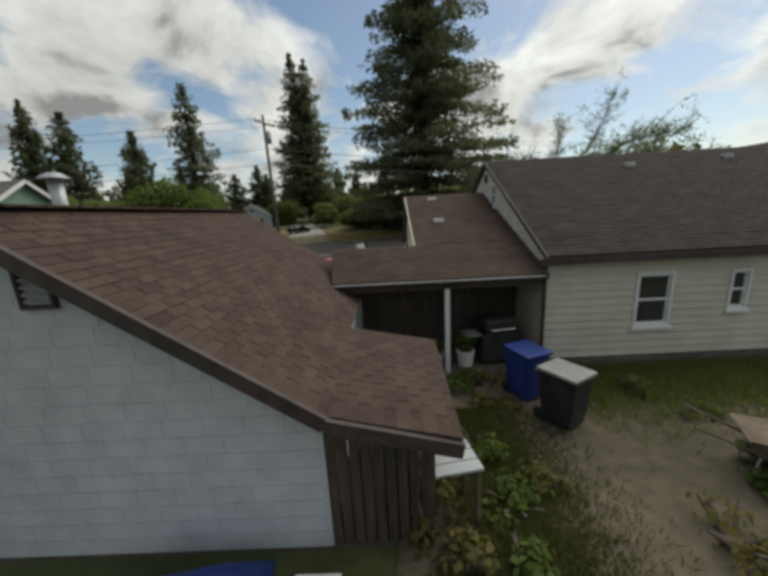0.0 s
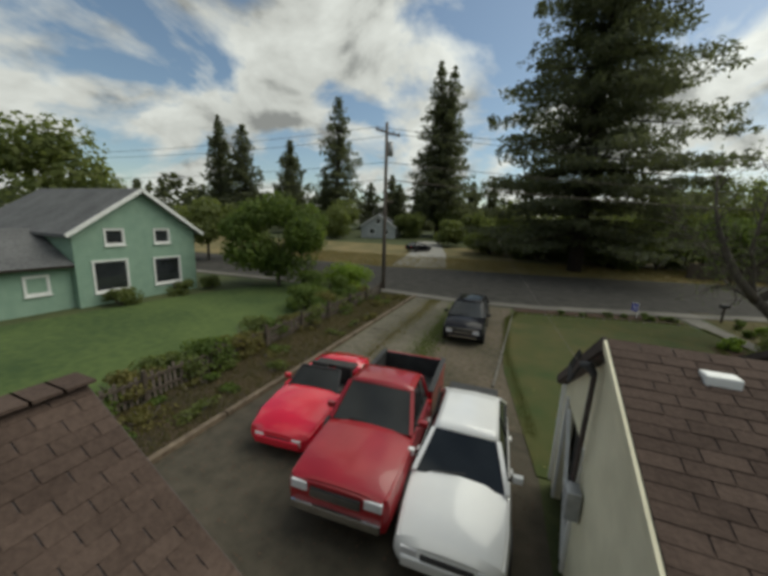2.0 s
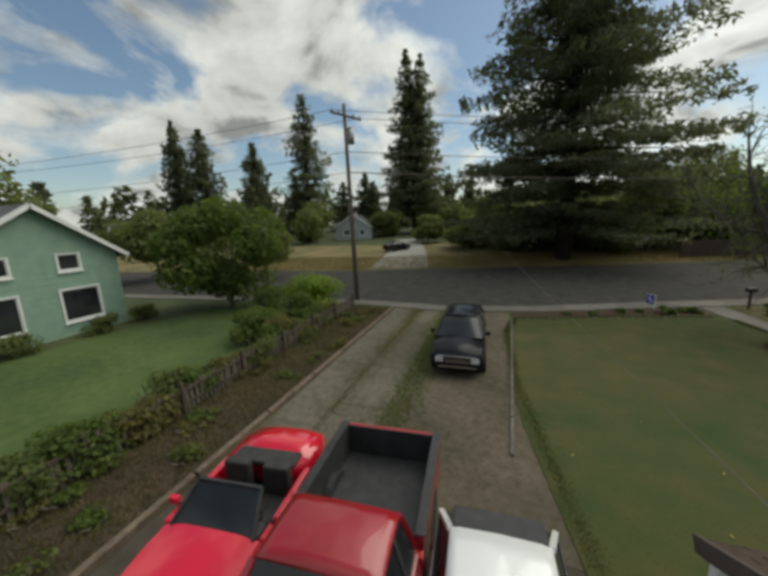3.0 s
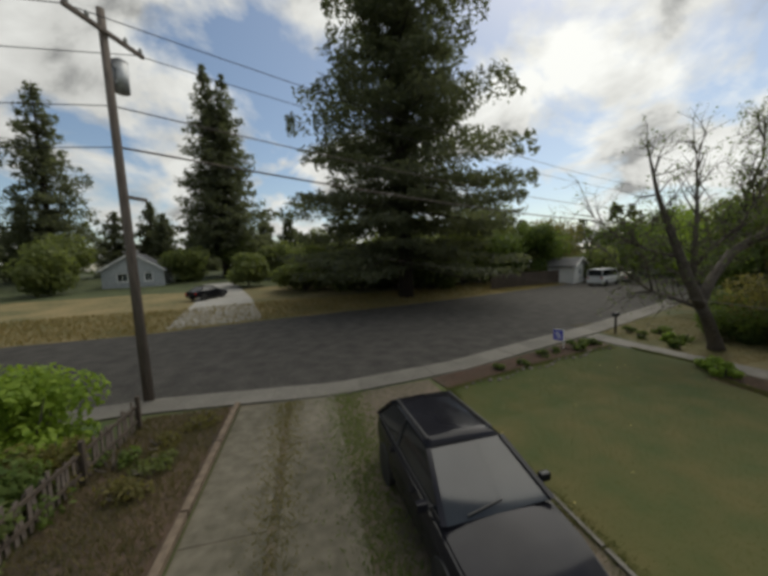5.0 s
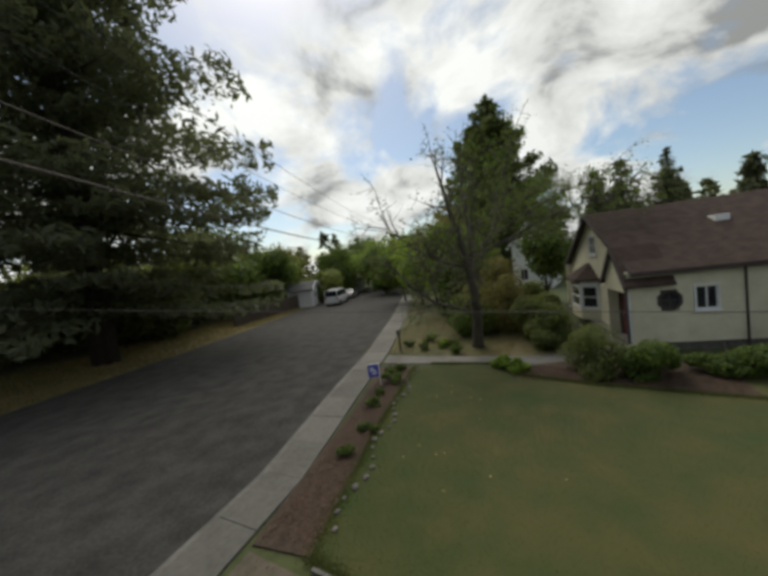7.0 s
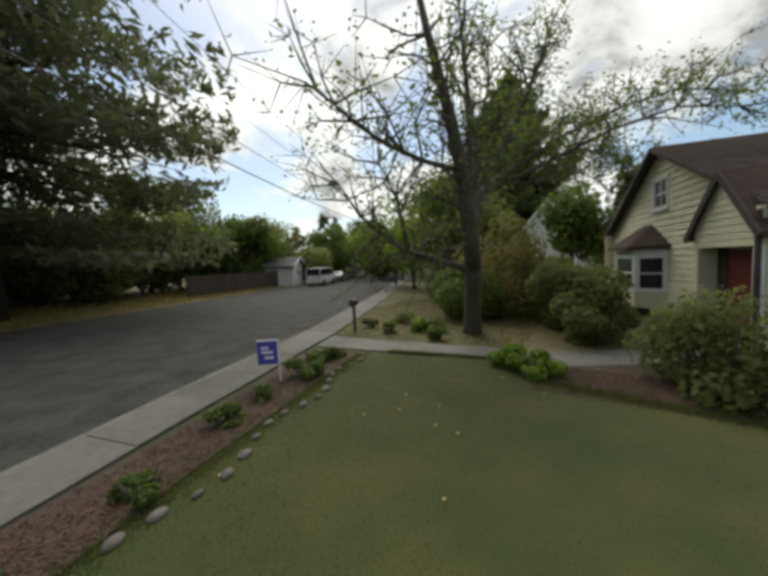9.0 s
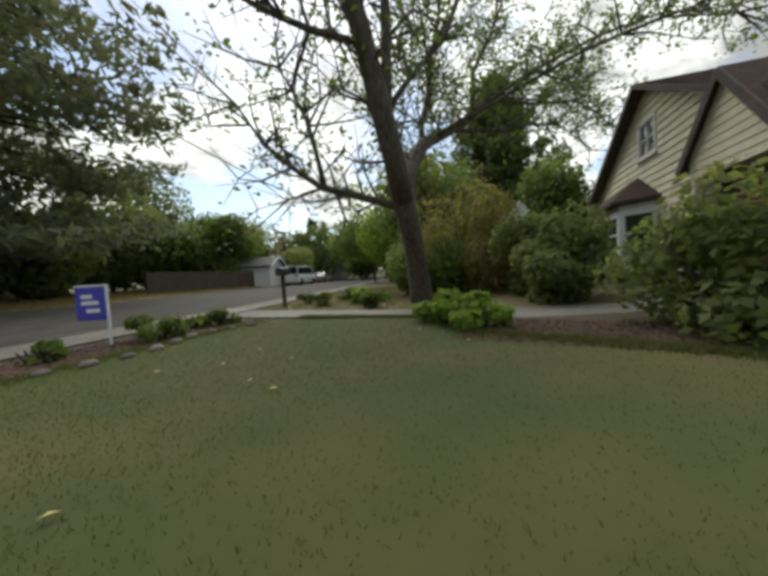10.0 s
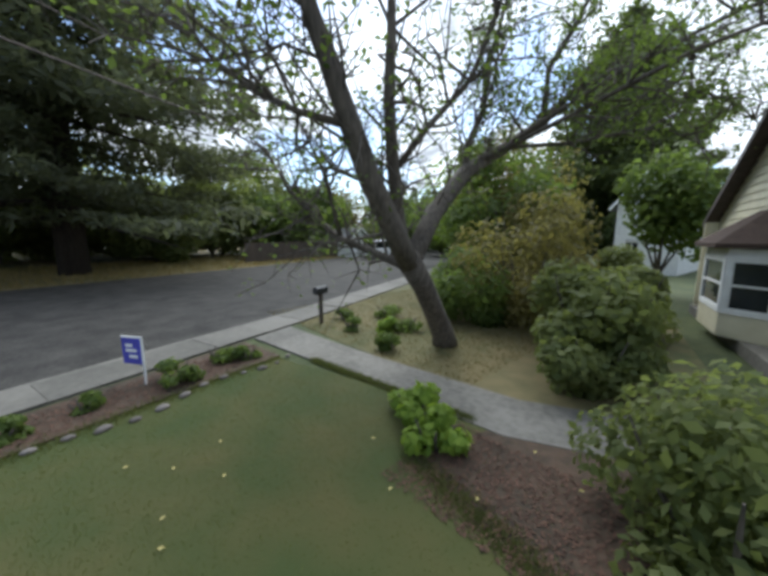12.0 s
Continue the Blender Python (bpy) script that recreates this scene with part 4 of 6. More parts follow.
def conifer(x, y, h, r, seed, label, bare=0.08, whorls=None, droop=0.25, mat="fir", density=1.0, spread=1.0, twist=0.3, z=None, size=None, double=0.0, name="conifer", power=0.72, reps=3):
    """A tapered trunk with drooping, uneven boughs of needle sprays."""
    rng = np.random.RandomState(seed)
    base_z = ground_z(x, y) if z is None else z
    tree = thing(name, pose(x, y, base_z - 0.1), label, "tree")
    tops = [(0.0, 0.0, h)] if not double else [(-double, 0.0, h), (double, 0.3, h * 0.965)]
    trunk = bmesh.new()
    tube(trunk, [(0, 0, 0), (0.1 * rng.randn(), 0.1 * rng.randn(), h * 0.5), tops[0]], [0.018 * h + 0.05, 0.012 * h, 0.03], 9)
    if double:
        tube(trunk, [(0, 0, h * 0.2), (double * 0.7, 0.2, h * 0.6), tops[1]], [0.012 * h, 0.009 * h, 0.03], 8)
    part("trunk", trunk, M["fir_bark"], tree, smooth=True)
    whorls = whorls or int(h * 2.1)
    size = size or max(0.16, h * 0.013)
    cents, norms = [], []
    limbs = bmesh.new()
    for tx, ty, th in tops:
        lean = 1 if not double else 0.8
        for w in range(whorls):
            f = bare + (1 - bare) * (w + rng.rand()) / whorls
            prof = (1 - f) ** power * (1.0 if f > 0.25 else 0.72 + 1.1 * f)
            nb = rng.randint(4, 7)
            a0 = rng.rand() * 6.28
            for b in range(nb):
                ang = a0 + 6.283 * b / nb + rng.normal(0, 0.25)
                ln = r * lean * prof * rng.uniform(0.5, 1.3) + 0.25
                dirv = np.array([math.cos(ang), math.sin(ang), 0.0])
                cx = tx * f if double else 0.0
                start = np.array([cx, ty * f, th * f])
                steps = max(5, int(ln / size * 2.0 * density))
                s = np.sort(rng.rand(steps) ** 0.75)
                dz = ln * (0.10 * s - droop * spread * s**2 + 0.16 * s**4) * (1.0 if f < 0.8 else -0.6)
                wide = 0.26 * ln * (0.35 + s) * (1.15 - s * 0.6)
                side = np.array([-dirv[1], dirv[0], 0.0])
                for rep in range(reps if f < 0.85 else 2):
                    p = start + dirv * (s * ln)[:, None] + side * (rng.uniform(-1, 1, steps) * wide)[:, None]
                    p[:, 2] += dz - rng.rand(steps) ** 1.5 * size * 2.0
                    cents.append(p)
                    nn = np.tile(np.array([0, 0, 1.0]) + dirv * 0.35, (steps, 1))
                    norms.append(nn)
                if ln > 1.5 and b % 2 == 0:
                    e = start + dirv * ln * 0.8
                    tube(limbs, [tuple(start), (e[0], e[1], start[2] - ln * droop * 0.5)], [0.012 * ln + 0.02, 0.012], 4)
    c, nrm = np.concatenate(cents), np.concatenate(norms)
    q = leaf_quads(c, nrm, size, rng, 0.30, 0.85)
    ob = new("crown", quads_mesh("crown", q, M[mat]))
    ob.parent = tree
    if len(limbs.verts):
        tagged(part("bough_wood", limbs, M["fir_bark"], tree), kind="stuff")
    else:
        limbs.free()
    return tree


def blob_points(rng, n, rx, ry, rz, lumps=9):
    """Points near the skin of a lumpy volume, with outward normals."""
    cs = rng.normal(0, 0.5, (lumps, 3))
    cs /= np.maximum(1, np.linalg.norm(cs, axis=1, keepdims=True) / 0.62)
    rad = rng.uniform(0.32, 0.55, lumps)
    k = rng.randint(0, lumps, n)
    d = rng.normal(0, 1, (n, 3))
    d /= np.linalg.norm(d, axis=1, keepdims=True)
    shell = rng.rand(n)[:, None] ** 0.33
    p = cs[k] + d * rad[k][:, None] * shell
    return p * np.array([rx, ry, rz]), d


def broadleaf(x, y, h, r, seed, label, mat="leaf", n=5000, size=0.16, stem=0.28, name="tree", squash=1.0, z=None, lumps=12):
    """A short trunk, a few limbs and a lumpy crown of leaves."""
    rng = np.random.RandomState(seed)
    tree = thing(name, pose(x, y, (ground_z(x, y) if z is None else z) - 0.05), label, "tree")
    bm = bmesh.new()
    th = h * stem
    tube(bm, [(0, 0, 0), (0.05, 0.03, th), (0.1, 0, h * 0.6)], [0.035 * h * 0.6, 0.024 * h * 0.6, 0.02], 8)
    for i in range(6):
        a = i * 1.05 + rng.rand()
        e = (math.cos(a) * r * 0.65, math.sin(a) * r * 0.65, th + (h - th) * rng.uniform(0.35, 0.75))
        tube(bm, [(0.05, 0.03, th * 0.9), (e[0] * 0.45, e[1] * 0.45, th + (e[2] - th) * 0.6), e], [0.012 * h * 0.6 + 0.02, 0.03, 0.012], 6)
    part("trunk", bm, M["bark"], tree, smooth=True)
    p, d = blob_points(rng, n, r * 1.05, r * 1.05, (h - th) * 0.56 * squash, lumps)
    p[:, 2] += th + (h - th) * 0.5
    ob = new("crown", quads_mesh("crown", leaf_quads(p, d + np.array([0, 0, 0.4]), size, rng), M[mat]))
    ob.parent = tree
    return tree


def shrub(x, y, rx, ry, h, seed, label, mat="leaf_dark", n=2500, size=0.07, name="shrub", lumps=9, rot=0.0):
    rng = np.random.RandomState(seed)
    sh = thing(name, pose(x, y, ground_z(x, y), 0, 0, rot), label, "shrub")
    bm = bmesh.new()
    for i in range(7):
        a = i * 0.9 + rng.rand()
        tube(bm, [(0.12 * math.cos(a) * rx, 0.12 * math.sin(a) * ry, -0.02), (0.5 * rx * math.cos(a), 0.5 * ry * math.sin(a), h * 0.55), (0.62 * rx * math.cos(a), 0.62 * ry * math.sin(a), h * 0.8)], [0.03, 0.02, 0.008], 5)
    tagged(part("stem_wood", bm, M["bark"], sh), kind="stuff")
    p, d = blob_points(rng, n, rx * 1.05, ry * 1.05, h * 0.62, lumps)
    p[:, 2] = np.abs(p[:, 2] + h * 0.47) + 0.02
    ob = new("foliage", quads_mesh("foliage", leaf_quads(p, d + np.array([0, 0, 0.5]), size, rng), M[mat]))
    ob.parent = sh
    return sh


# the great fir over the street and its neighbours
conifer(9.8, 24.0, 44, 14.0, 41, "huge dark fir tree with long drooping boughs", bare=0.085, whorls=54, droop=0.30, density=1.15, size=0.36, name="fir_tree", power=0.66, reps=5)
conifer(4.2, 38.0, 15.5, 4.0, 42, "small dark fir tree in the roadside wood", bare=0.1, name="fir_tree")
conifer(-15.8, 59, 39, 10.5, 43, "tall fir with twin tops and gaps between boughs", bare=0.12, whorls=44, droop=0.22, size=0.5, double=1.6, name="fir_tree")
conifer(-46.5, 63.5, 36, 9.5, 44, "tall pointed fir tree behind the houses", bare=0.1, whorls=40, size=0.5, name="fir_tree")
conifer(-68, 42.5, 27.5, 5.5, 45, "tall narrow dark poplar shaped tree", bare=0.04, whorls=40, droop=-0.3, size=0.6, name="poplar_tree")
conifer(-61, 43, 25.5, 7.0, 46, "tall fir tree beside the poplar", bare=0.05, whorls=34, size=0.55, name="fir_tree")
conifer(-50, 47, 22, 6.0, 47, "slim poplar tree in the far row", bare=0.04, whorls=32, droop=-0.3, size=0.55, name="poplar_tree")
for i, (x, y, h) in enumerate(((-52, 66, 15), (-40, 72, 14), (-34, 74, 16), (-30, 70, 13), (-10, 74, 14), (-4, 66, 12), (-24, 78, 13), (-66, 66, 17))):
    conifer(x, y, h, h * 0.36, 50 + i, "dark fir tree in the far wood", bare=0.02, whorls=22, size=0.6, name="fir_tree")
conifer(72, 8.5, 36, 13.0, 61, "dense broad conifer behind the yard tree", bare=0.02, whorls=60, droop=0.05, density=1.5, size=0.6, mat="fir_light", name="conifer_tree", power=0.62, reps=5)
for i, (x, y, h) in enumerate(((60, -8, 15), (66, -12, 17), (72, -9, 14), (58, -16, 13), (78, -20, 19), (52, -22, 12), (46, -26, 13))):
    conifer(x, y, h, h * 0.3, 70 + i, "dark fir tree behind the house", bare=0.02, whorls=22, size=0.5, name="fir_tree")
# broadleaf trees
broadleaf(-13.4, -1.8, 7.0, 4.1, 81, "round green garden tree beside the green house", "leaf", 9000, 0.17, 0.14)
broadleaf(-19.5, 9.5, 5.2, 3.0, 82, "round dark green tree by the road", "leaf_dark", 6000, 0.2, 0.2)
broadleaf(-35, -5, 12, 5.5, 83, "dark broadleaf tree behind the green house", "leaf_dark", 6000, 0.28)
broadleaf(-30, 6, 8, 4.0, 84, "dark green broadleaf tree", "leaf_dark", 5000, 0.26)
for i, (x, y, h, r, mm) in enumerate(((20, 31, 7, 4.5, "leaf_dark"), (26, 34, 8, 5, "leaf"), (15, 29, 6.5, 4.2, "leaf_dark"), (33, 33, 9, 5, "leaf"), (41, 38, 10, 5.5, "leaf_brown"), (22, 34, 11, 5, "leaf_dark"), (49, 33, 9, 5, "leaf"), (57, 30, 10, 5.5, "leaf_bright"), (46, 22, 7.5, 4, "leaf"), (6, 31, 6, 4, "leaf_dark"), (56, 20, 9, 5, "leaf_brown"), (66, 38, 12, 6, "leaf"), (28, 38, 12, 5, "leaf_dark"), (70, 28, 11, 6, "leaf"))):
    broadleaf(x, y, h, r, 90 + i, "roadside broadleaf tree with mixed green leaves", mm, 6500, 0.24, 0.07)
for i, (x, y, h, r) in enumerate(((-9, 40, 4.5, 3.2), (-20, 50, 6, 3.5), (-33, 40, 6.5, 4), (-38, 52, 8, 4.5), (-5, 50, 7, 4), (-45, 30, 7, 4), (-50, 46, 9, 5), (3, 48, 9, 5), (-13, 58, 8, 4))):
    broadleaf(x, y, h, r, 120 + i, "dark bushy tree beyond the street", "leaf_dark", 3600, 0.3, 0.05)
for i, (x, y, h, r, mm) in enumerate(((24.5, 3.0, 7.4, 3.0, "leaf"), (29.5, 5.2, 9.0, 3.9, "leaf_brown"), (31, 9, 8.6, 3.6, "leaf_bright"), (27, 2.9, 6.0, 2.6, "leaf_brown"), (28.5, -2.7, 6.2, 2.3, "leaf"), (35, 13, 7.0, 3.6, "leaf"), (44, 17, 8, 4.2, "leaf_bright"))):
    broadleaf(x, y, h, r, 110 + i, "leafy green garden tree beside the sidewalk", mm, 4500, 0.15, 0.16)


for i, (x, y, h, r) in enumerate(((-1, 33, 4.5, 4.0), (4, 32, 5, 4.2), (9, 33, 5.5, 4.5), (14, 34, 6, 4.5), (18, 32, 5, 3.6), (23, 34, 6, 4.4), (10, 40, 9, 5), (1, 42, 8, 4.8), (17, 41, 9, 5), (31, 34, 5.5, 3.6), (41, 31, 6, 4))):
    broadleaf(x, y, h, r, 260 + i, "dense dark undergrowth beneath the great fir", "leaf_dark", 4500, 0.27, 0.04, lumps=16)


def far_wood():
    """Distant woods all round, too many trees to count."""
    rng = np.random.RandomState(77)
    cs = []
    for i in range(330):
        a, d = rng.uniform(-math.pi, math.pi), rng.uniform(82, 135)
        h, r = rng.uniform(7, 15), rng.uniform(2.5, 5)
        n = 110
        f = rng.rand(n)
        t = rng.rand(n) * 6.283
        rr = r * (1 - f) ** 0.7 * (0.6 + 0.4 * rng.rand(n))
        x0, y0 = math.sin(a) * d, math.cos(a) * d
        cs.append(np.stack([x0 + rr * np.cos(t), y0 + rr * np.sin(t), f * h + ground_z(x0, y0)], 1))
    c = np.concatenate(cs)
    up = np.tile((0, 0, 1.0), (len(c), 1))
    tagged(new("far_wood", quads_mesh("far_wood", leaf_quads(c, up, 1.1, rng, 0.5), M["fir"])), "distant dark mixed woods on the horizon", "woods", kind="stuff")


far_wood()
# yard shrubs by the house
for i, (x, y, rx, ry, h, mm, s, lab) in enumerate((
    (13.0, -5.2, 1.35, 1.2, 1.5, "leaf_dark", 0.055, "dense dark green rhododendron beside the path"),
    (15.9, -3.4, 1.1, 1.0, 1.3, "leaf_dark", 0.07, "dark evergreen shrub beside the path"),
    (17.2, -3.2, 1.8, 1.5, 2.4, "leaf_dark", 0.08, "large rounded dark green shrub"),
    (19.4, -0.6, 2.1, 1.9, 3.2, "leaf_brown", 0.08, "tall bronze green shrub under the yard tree"),
    (18.8, 0.6, 1.6, 1.5, 2.3, "leaf", 0.08, "tall green shrub under the yard tree"),
    (22.6, 0.6, 2.4, 2.1, 4.8, "leaf_brown", 0.1, "large bronze leaved shrub"),
    (20.4, -3.0, 1.5, 1.2, 1.7, "leaf_dark", 0.08, "dark green shrub before the bay window"),
    (23.6, -1.9, 1.8, 1.4, 2.1, "leaf_dark", 0.09, "dark green shrub beside the cottage"),
    (25.5, 3.5, 2.6, 2.2, 3.6, "leaf", 0.1, "large green shrub near the sidewalk"),
    (12.7, -6.6, 1.1, 0.9, 1.2, "leaf", 0.07, "green broadleaf shrub at the house wall"),
    (13.6, -8.6, 0.9, 1.2, 1.0, "leaf", 0.07, "flowering green shrub at the house wall"),
    (14.0, -10.8, 0.9, 1.2, 0.95, "leaf_dark", 0.07, "low green shrub at the house wall"))):
    shrub(x, y, rx, ry, h, 140 + i, lab, mm, 5200, s)
for i, (x, y, s) in enumerate(((13.1, -2.0, 0.45), (12.75, -2.6, 0.4), (15.8, 1.5, 0.35))):
    shrub(x, y, s, s, 0.45, 160 + i, "bright yellow green clump of garden leaves", "leaf_bright", 700, 0.07, "garden_plant", 5)
for i, (x, y, s, h) in enumerate(((10.9, 1.75, 0.45, 0.4), (7.4, 0.6, 0.3, 0.3), (8.8, 1.3, 0.32, 0.26), (9.6, 1.55, 0.28, 0.24), (11.8, 2.3, 0.4, 0.35), (12.2, 2.0, 0.3, 0.3), (6.2, 0.5, 0.25, 0.2), (14.9, 0.4, 0.4, 0.4), (15.2, 2.2, 0.35, 0.35), (15.8, 3.3, 0.4, 0.45), (17.0, 2.6, 0.6, 0.5), (16.3, 1.2, 0.5, 0.45))):
    shrub(x, y, s, s, h, 165 + i, "low green plant in the planting bed", "leaf", 500, 0.05, "garden_plant", 5)
# hedge and brambles along the driveway
rngh = random.Random(7)
for i in range(15):
    y = -19 + i * 1.15
    shrub(-6.0 + rngh.uniform(-0.25, 0.25), y, rngh.uniform(0.7, 1.0), rngh.uniform(0.9, 1.2), rngh.uniform(0.75, 1.25), 180 + i, "scruffy overgrown hedge bush along the driveway fence", ("leaf_dark", "leaf", "leaf_brown")[i % 3], 1700, 0.065, "hedge_bush")
for i in range(26):
    shrub(rngh.uniform(-5.3, -3.5), rngh.uniform(-19.5, -0.5), rngh.uniform(0.25, 0.6), rngh.uniform(0.3, 0.7), rngh.uniform(0.15, 0.4), 230 + i, "low scrubby weeds on the bank", ("leaf_dark", "leaf_brown", "leaf")[i % 3], 260, 0.055, "weed_clump", 5)
for i, (x, y, rx, ry, h) in enumerate(((-7.4, -1.6, 1.7, 1.5, 2.1), (-8.6, -0.6, 1.6, 1.3, 1.9), (-7.2, -4.0, 1.2, 1.5, 1.7), (-7.9, -6.2, 1.2, 1.4, 1.4), (-9.4, -2.8, 1.4, 1.3, 1.5))):
    shrub(x, y, rx, ry, h, 200 + i, "bright green laurel bush beside the utility pole", "leaf_bright" if i in (0, 1) else "leaf", 3600, 0.09, "laurel_bush")
for i, (x, y, rx, ry, h) in enumerate(((-16.6, -5.2, 0.7, 0.9, 0.9), (-16.5, -7.4, 0.8, 0.9, 1.0), (-16.6, -10.8, 0.8, 1.0, 0.9), (-11.8, 1.2, 2.4, 0.8, 0.9))):
    shrub(x, y, rx, ry, h, 210 + i, "low dark green foundation shrub", "leaf_dark", 1200, 0.08)


def limb_tree():
    """The open, many-limbed yard tree."""
    rng = np.random.RandomState(5)
    T = thing("yard_tree", pose(14.9, -1.0, -0.05), "old grey open-limbed yard tree with sparse leaves", "tree")
    main = [
        [(1.25, 0.72, 0), (1.05, 0.64, 0.35), (0.5, 0.46, 0.95), (-0.25, 0.2, 1.7), (-0.95, 0.0, 2.3)],
        [(-0.9, 0.0, 2.2), (-1.4, -0.12, 2.75), (-1.95, -0.22, 3.4), (-2.45, -0.25, 4.3), (-2.85, -0.15, 5.3), (-3.1, 0.05, 6.4), (-3.2, 0.3, 7.8)],
        [(-0.85, 0.02, 2.2), (0.35, 0.45, 3.15), (1.85, 0.7, 4.2), (3.28, 0.46, 4.95), (4.38, 0.04, 5.67), (5.12, -0.26, 6.41), (5.87, -0.87, 6.98), (6.8, -1.6, 7.6), (7.9, -2.2, 7.9), (8.9, -2.8, 7.7)],
        [(-1.0, 0.0, 2.35), (-1.15, 0.04, 3.0), (-1.25, 0.05, 3.75), (-1.6, -0.2, 4.6), (-1.55, -0.2, 5.6), (-1.45, -0.1, 6.6), (-1.4, 0.0, 7.9)],
        [(-0.75, 0.05, 2.05), (-0.88, 0.54, 2.25), (-1.07, 1.11, 2.46), (-1.23, 1.64, 2.64), (-1.45, 2.23, 3.13), (-1.71, 2.71, 3.63), (-1.94, 3.17, 4.48)],
        [(-1.2, 1.6, 2.66), (-1.4, 1.68, 3.59), (-1.55, 1.71, 4.03), (-1.87, 1.95, 4.82)],
        [(1.85, 0.7, 4.2), (2.1, 0.85, 4.83), (2.55, 0.73, 5.73), (2.58, 0.69, 6.66), (2.81, 0.41, 8.01), (2.84, 0.37, 9.31)],
        [(-2.35, -0.25, 4.1), (-2.75, 0.4, 4.35), (-3.1, 1.0, 4.7), (-3.4, 1.6, 5.2), (-3.7, 2.2, 5.9)],
        [(-1.25, 0.05, 3.7), (-0.7, -0.2, 4.45), (-0.36, -0.75, 5.08), (-0.23, -1.07, 5.88), (-0.16, -1.32, 6.63)],
        [(4.45, -0.0, 5.75), (4.43, -0.02, 6.98), (4.97, -0.39, 8.03), (5.46, -0.84, 9.47), (5.69, -1.13, 10.66)],
        [(3.28, 0.46, 4.95), (4.3, -0.7, 5.0), (5.4, -1.6, 5.3), (6.6, -2.3, 5.5), (7.7, -2.9, 5.2)],
        [(2.3, 0.65, 4.45), (2.8, -1.2, 5.2), (3.4, -3.0, 6.0), (3.9, -4.6, 6.4), (4.4, -6.0, 6.2)],
        [(3.28, 0.46, 4.95), (4.4, -1.6, 6.4), (5.2, -3.4, 7.2), (5.9, -5.0, 7.6), (6.4, -6.4, 7.3)],
        [(5.12, -0.26, 6.41), (6.3, -1.6, 6.3), (7.4, -2.8, 6.5), (8.6, -3.6, 6.2), (9.6, -4.2, 5.6)],
    ]
    radii = [(0.33, 0.27, 0.23, 0.21, 0.22), (0.20, 0.19, 0.175, 0.145, 0.11, 0.075, 0.04), (0.19, 0.19, 0.18, 0.155, 0.13, 0.10, 0.08, 0.055, 0.035, 0.02), (0.125, 0.12, 0.105, 0.09, 0.07, 0.05, 0.02), (0.085, 0.08, 0.075, 0.065, 0.055, 0.04, 0.02), (0.05, 0.045, 0.035, 0.015), (0.09, 0.085, 0.075, 0.06, 0.04, 0.02), (0.06, 0.05, 0.045, 0.03, 0.015), (0.06, 0.055, 0.045, 0.03, 0.015), (0.08, 0.07, 0.06, 0.04, 0.02), (0.06, 0.05, 0.04, 0.03, 0.015), (0.065, 0.055, 0.045, 0.03, 0.015), (0.065, 0.055, 0.045, 0.03, 0.015), (0.07, 0.06, 0.045, 0.03, 0.015)]
    part("trunk", tube(bmesh.new(), main[0], radii[0], 10), M["bark"], T, smooth=True)
    tips = []
    for pts, rr in zip(main[1:], radii[1:]):
        part("limb", tube(bmesh.new(), pts, rr, 8), M["bark"], T, smooth=True)
        tips += [(Vector(p), (Vector(p) - Vector(pts[max(0, i - 1)])).normalized()) for i, p in enumerate(pts) if i >= 1]
        tips += [((Vector(pts[i]) + Vector(pts[i + 1])) / 2, (Vector(pts[i + 1]) - Vector(pts[i])).normalized()) for i in range(1, len(pts) - 1)]
    bm, leaves = bmesh.new(), []
    twigs = []
    for p, d in tips:
        for k in range(4 if p.x > 2.0 else 3):
            v = (d * 0.5 + Vector(rng.normal(0, 0.65, 3)) + Vector((0, 0, 0.45))).normalized()
            ln = rng.uniform(0.6, 1.5)
            q, e = p + v * ln * 0.5 + Vector(rng.normal(0, 0.1, 3)), p + v * ln + Vector(rng.normal(0, 0.2, 3))
            tube(bm, [p, q, e], [0.03, 0.02, 0.008], 5)
            twigs.append((q, v, ln * 0.6))
            twigs.append((e, v, ln * 0.5))
    for q, v, ln in twigs:
        for k in range(3):
            w = (v * 0.4 + Vector(rng.normal(0, 0.8, 3))).normalized()
            e = q + w * ln
            tube(bm, [q, e], [0.012, 0.004], 4)
            for s in range(9 if q.x > 2.2 else 3):
                leaves.append(q + w * ln * rng.uniform(0.3, 1.1) + Vector(rng.normal(0, 0.10, 3)))
    tagged(part("twig_wood", bm, M["bark"], T), kind="stuff")
    c = np.array([tuple(p) for p in leaves])
    ob = new("leaves", quads_mesh("leaves", leaf_quads(c, np.tile((0, 0, 1.0), (len(c), 1)), 0.057, rng), M["leaf"]))
    ob.parent = T


limb_tree()


# ---- vehicles ----
def loft(bm, sections, close=True):
    """Joins rings of equal count."""
    rings = [[bm.verts.new(p) for p in s] for s in sections]
    for a, b in zip(rings, rings[1:]):
        n = len(a)
        for k in range(n if close else n - 1):
            bm.faces.new((a[k], a[(k + 1) % n], b[(k + 1) % n], b[k]))
    if close:
        bm.faces.new(rings[0][::-1])
        bm.faces.new(rings[-1])
    bmesh.ops.recalc_face_normals(bm, faces=bm.faces[:])
    return bm


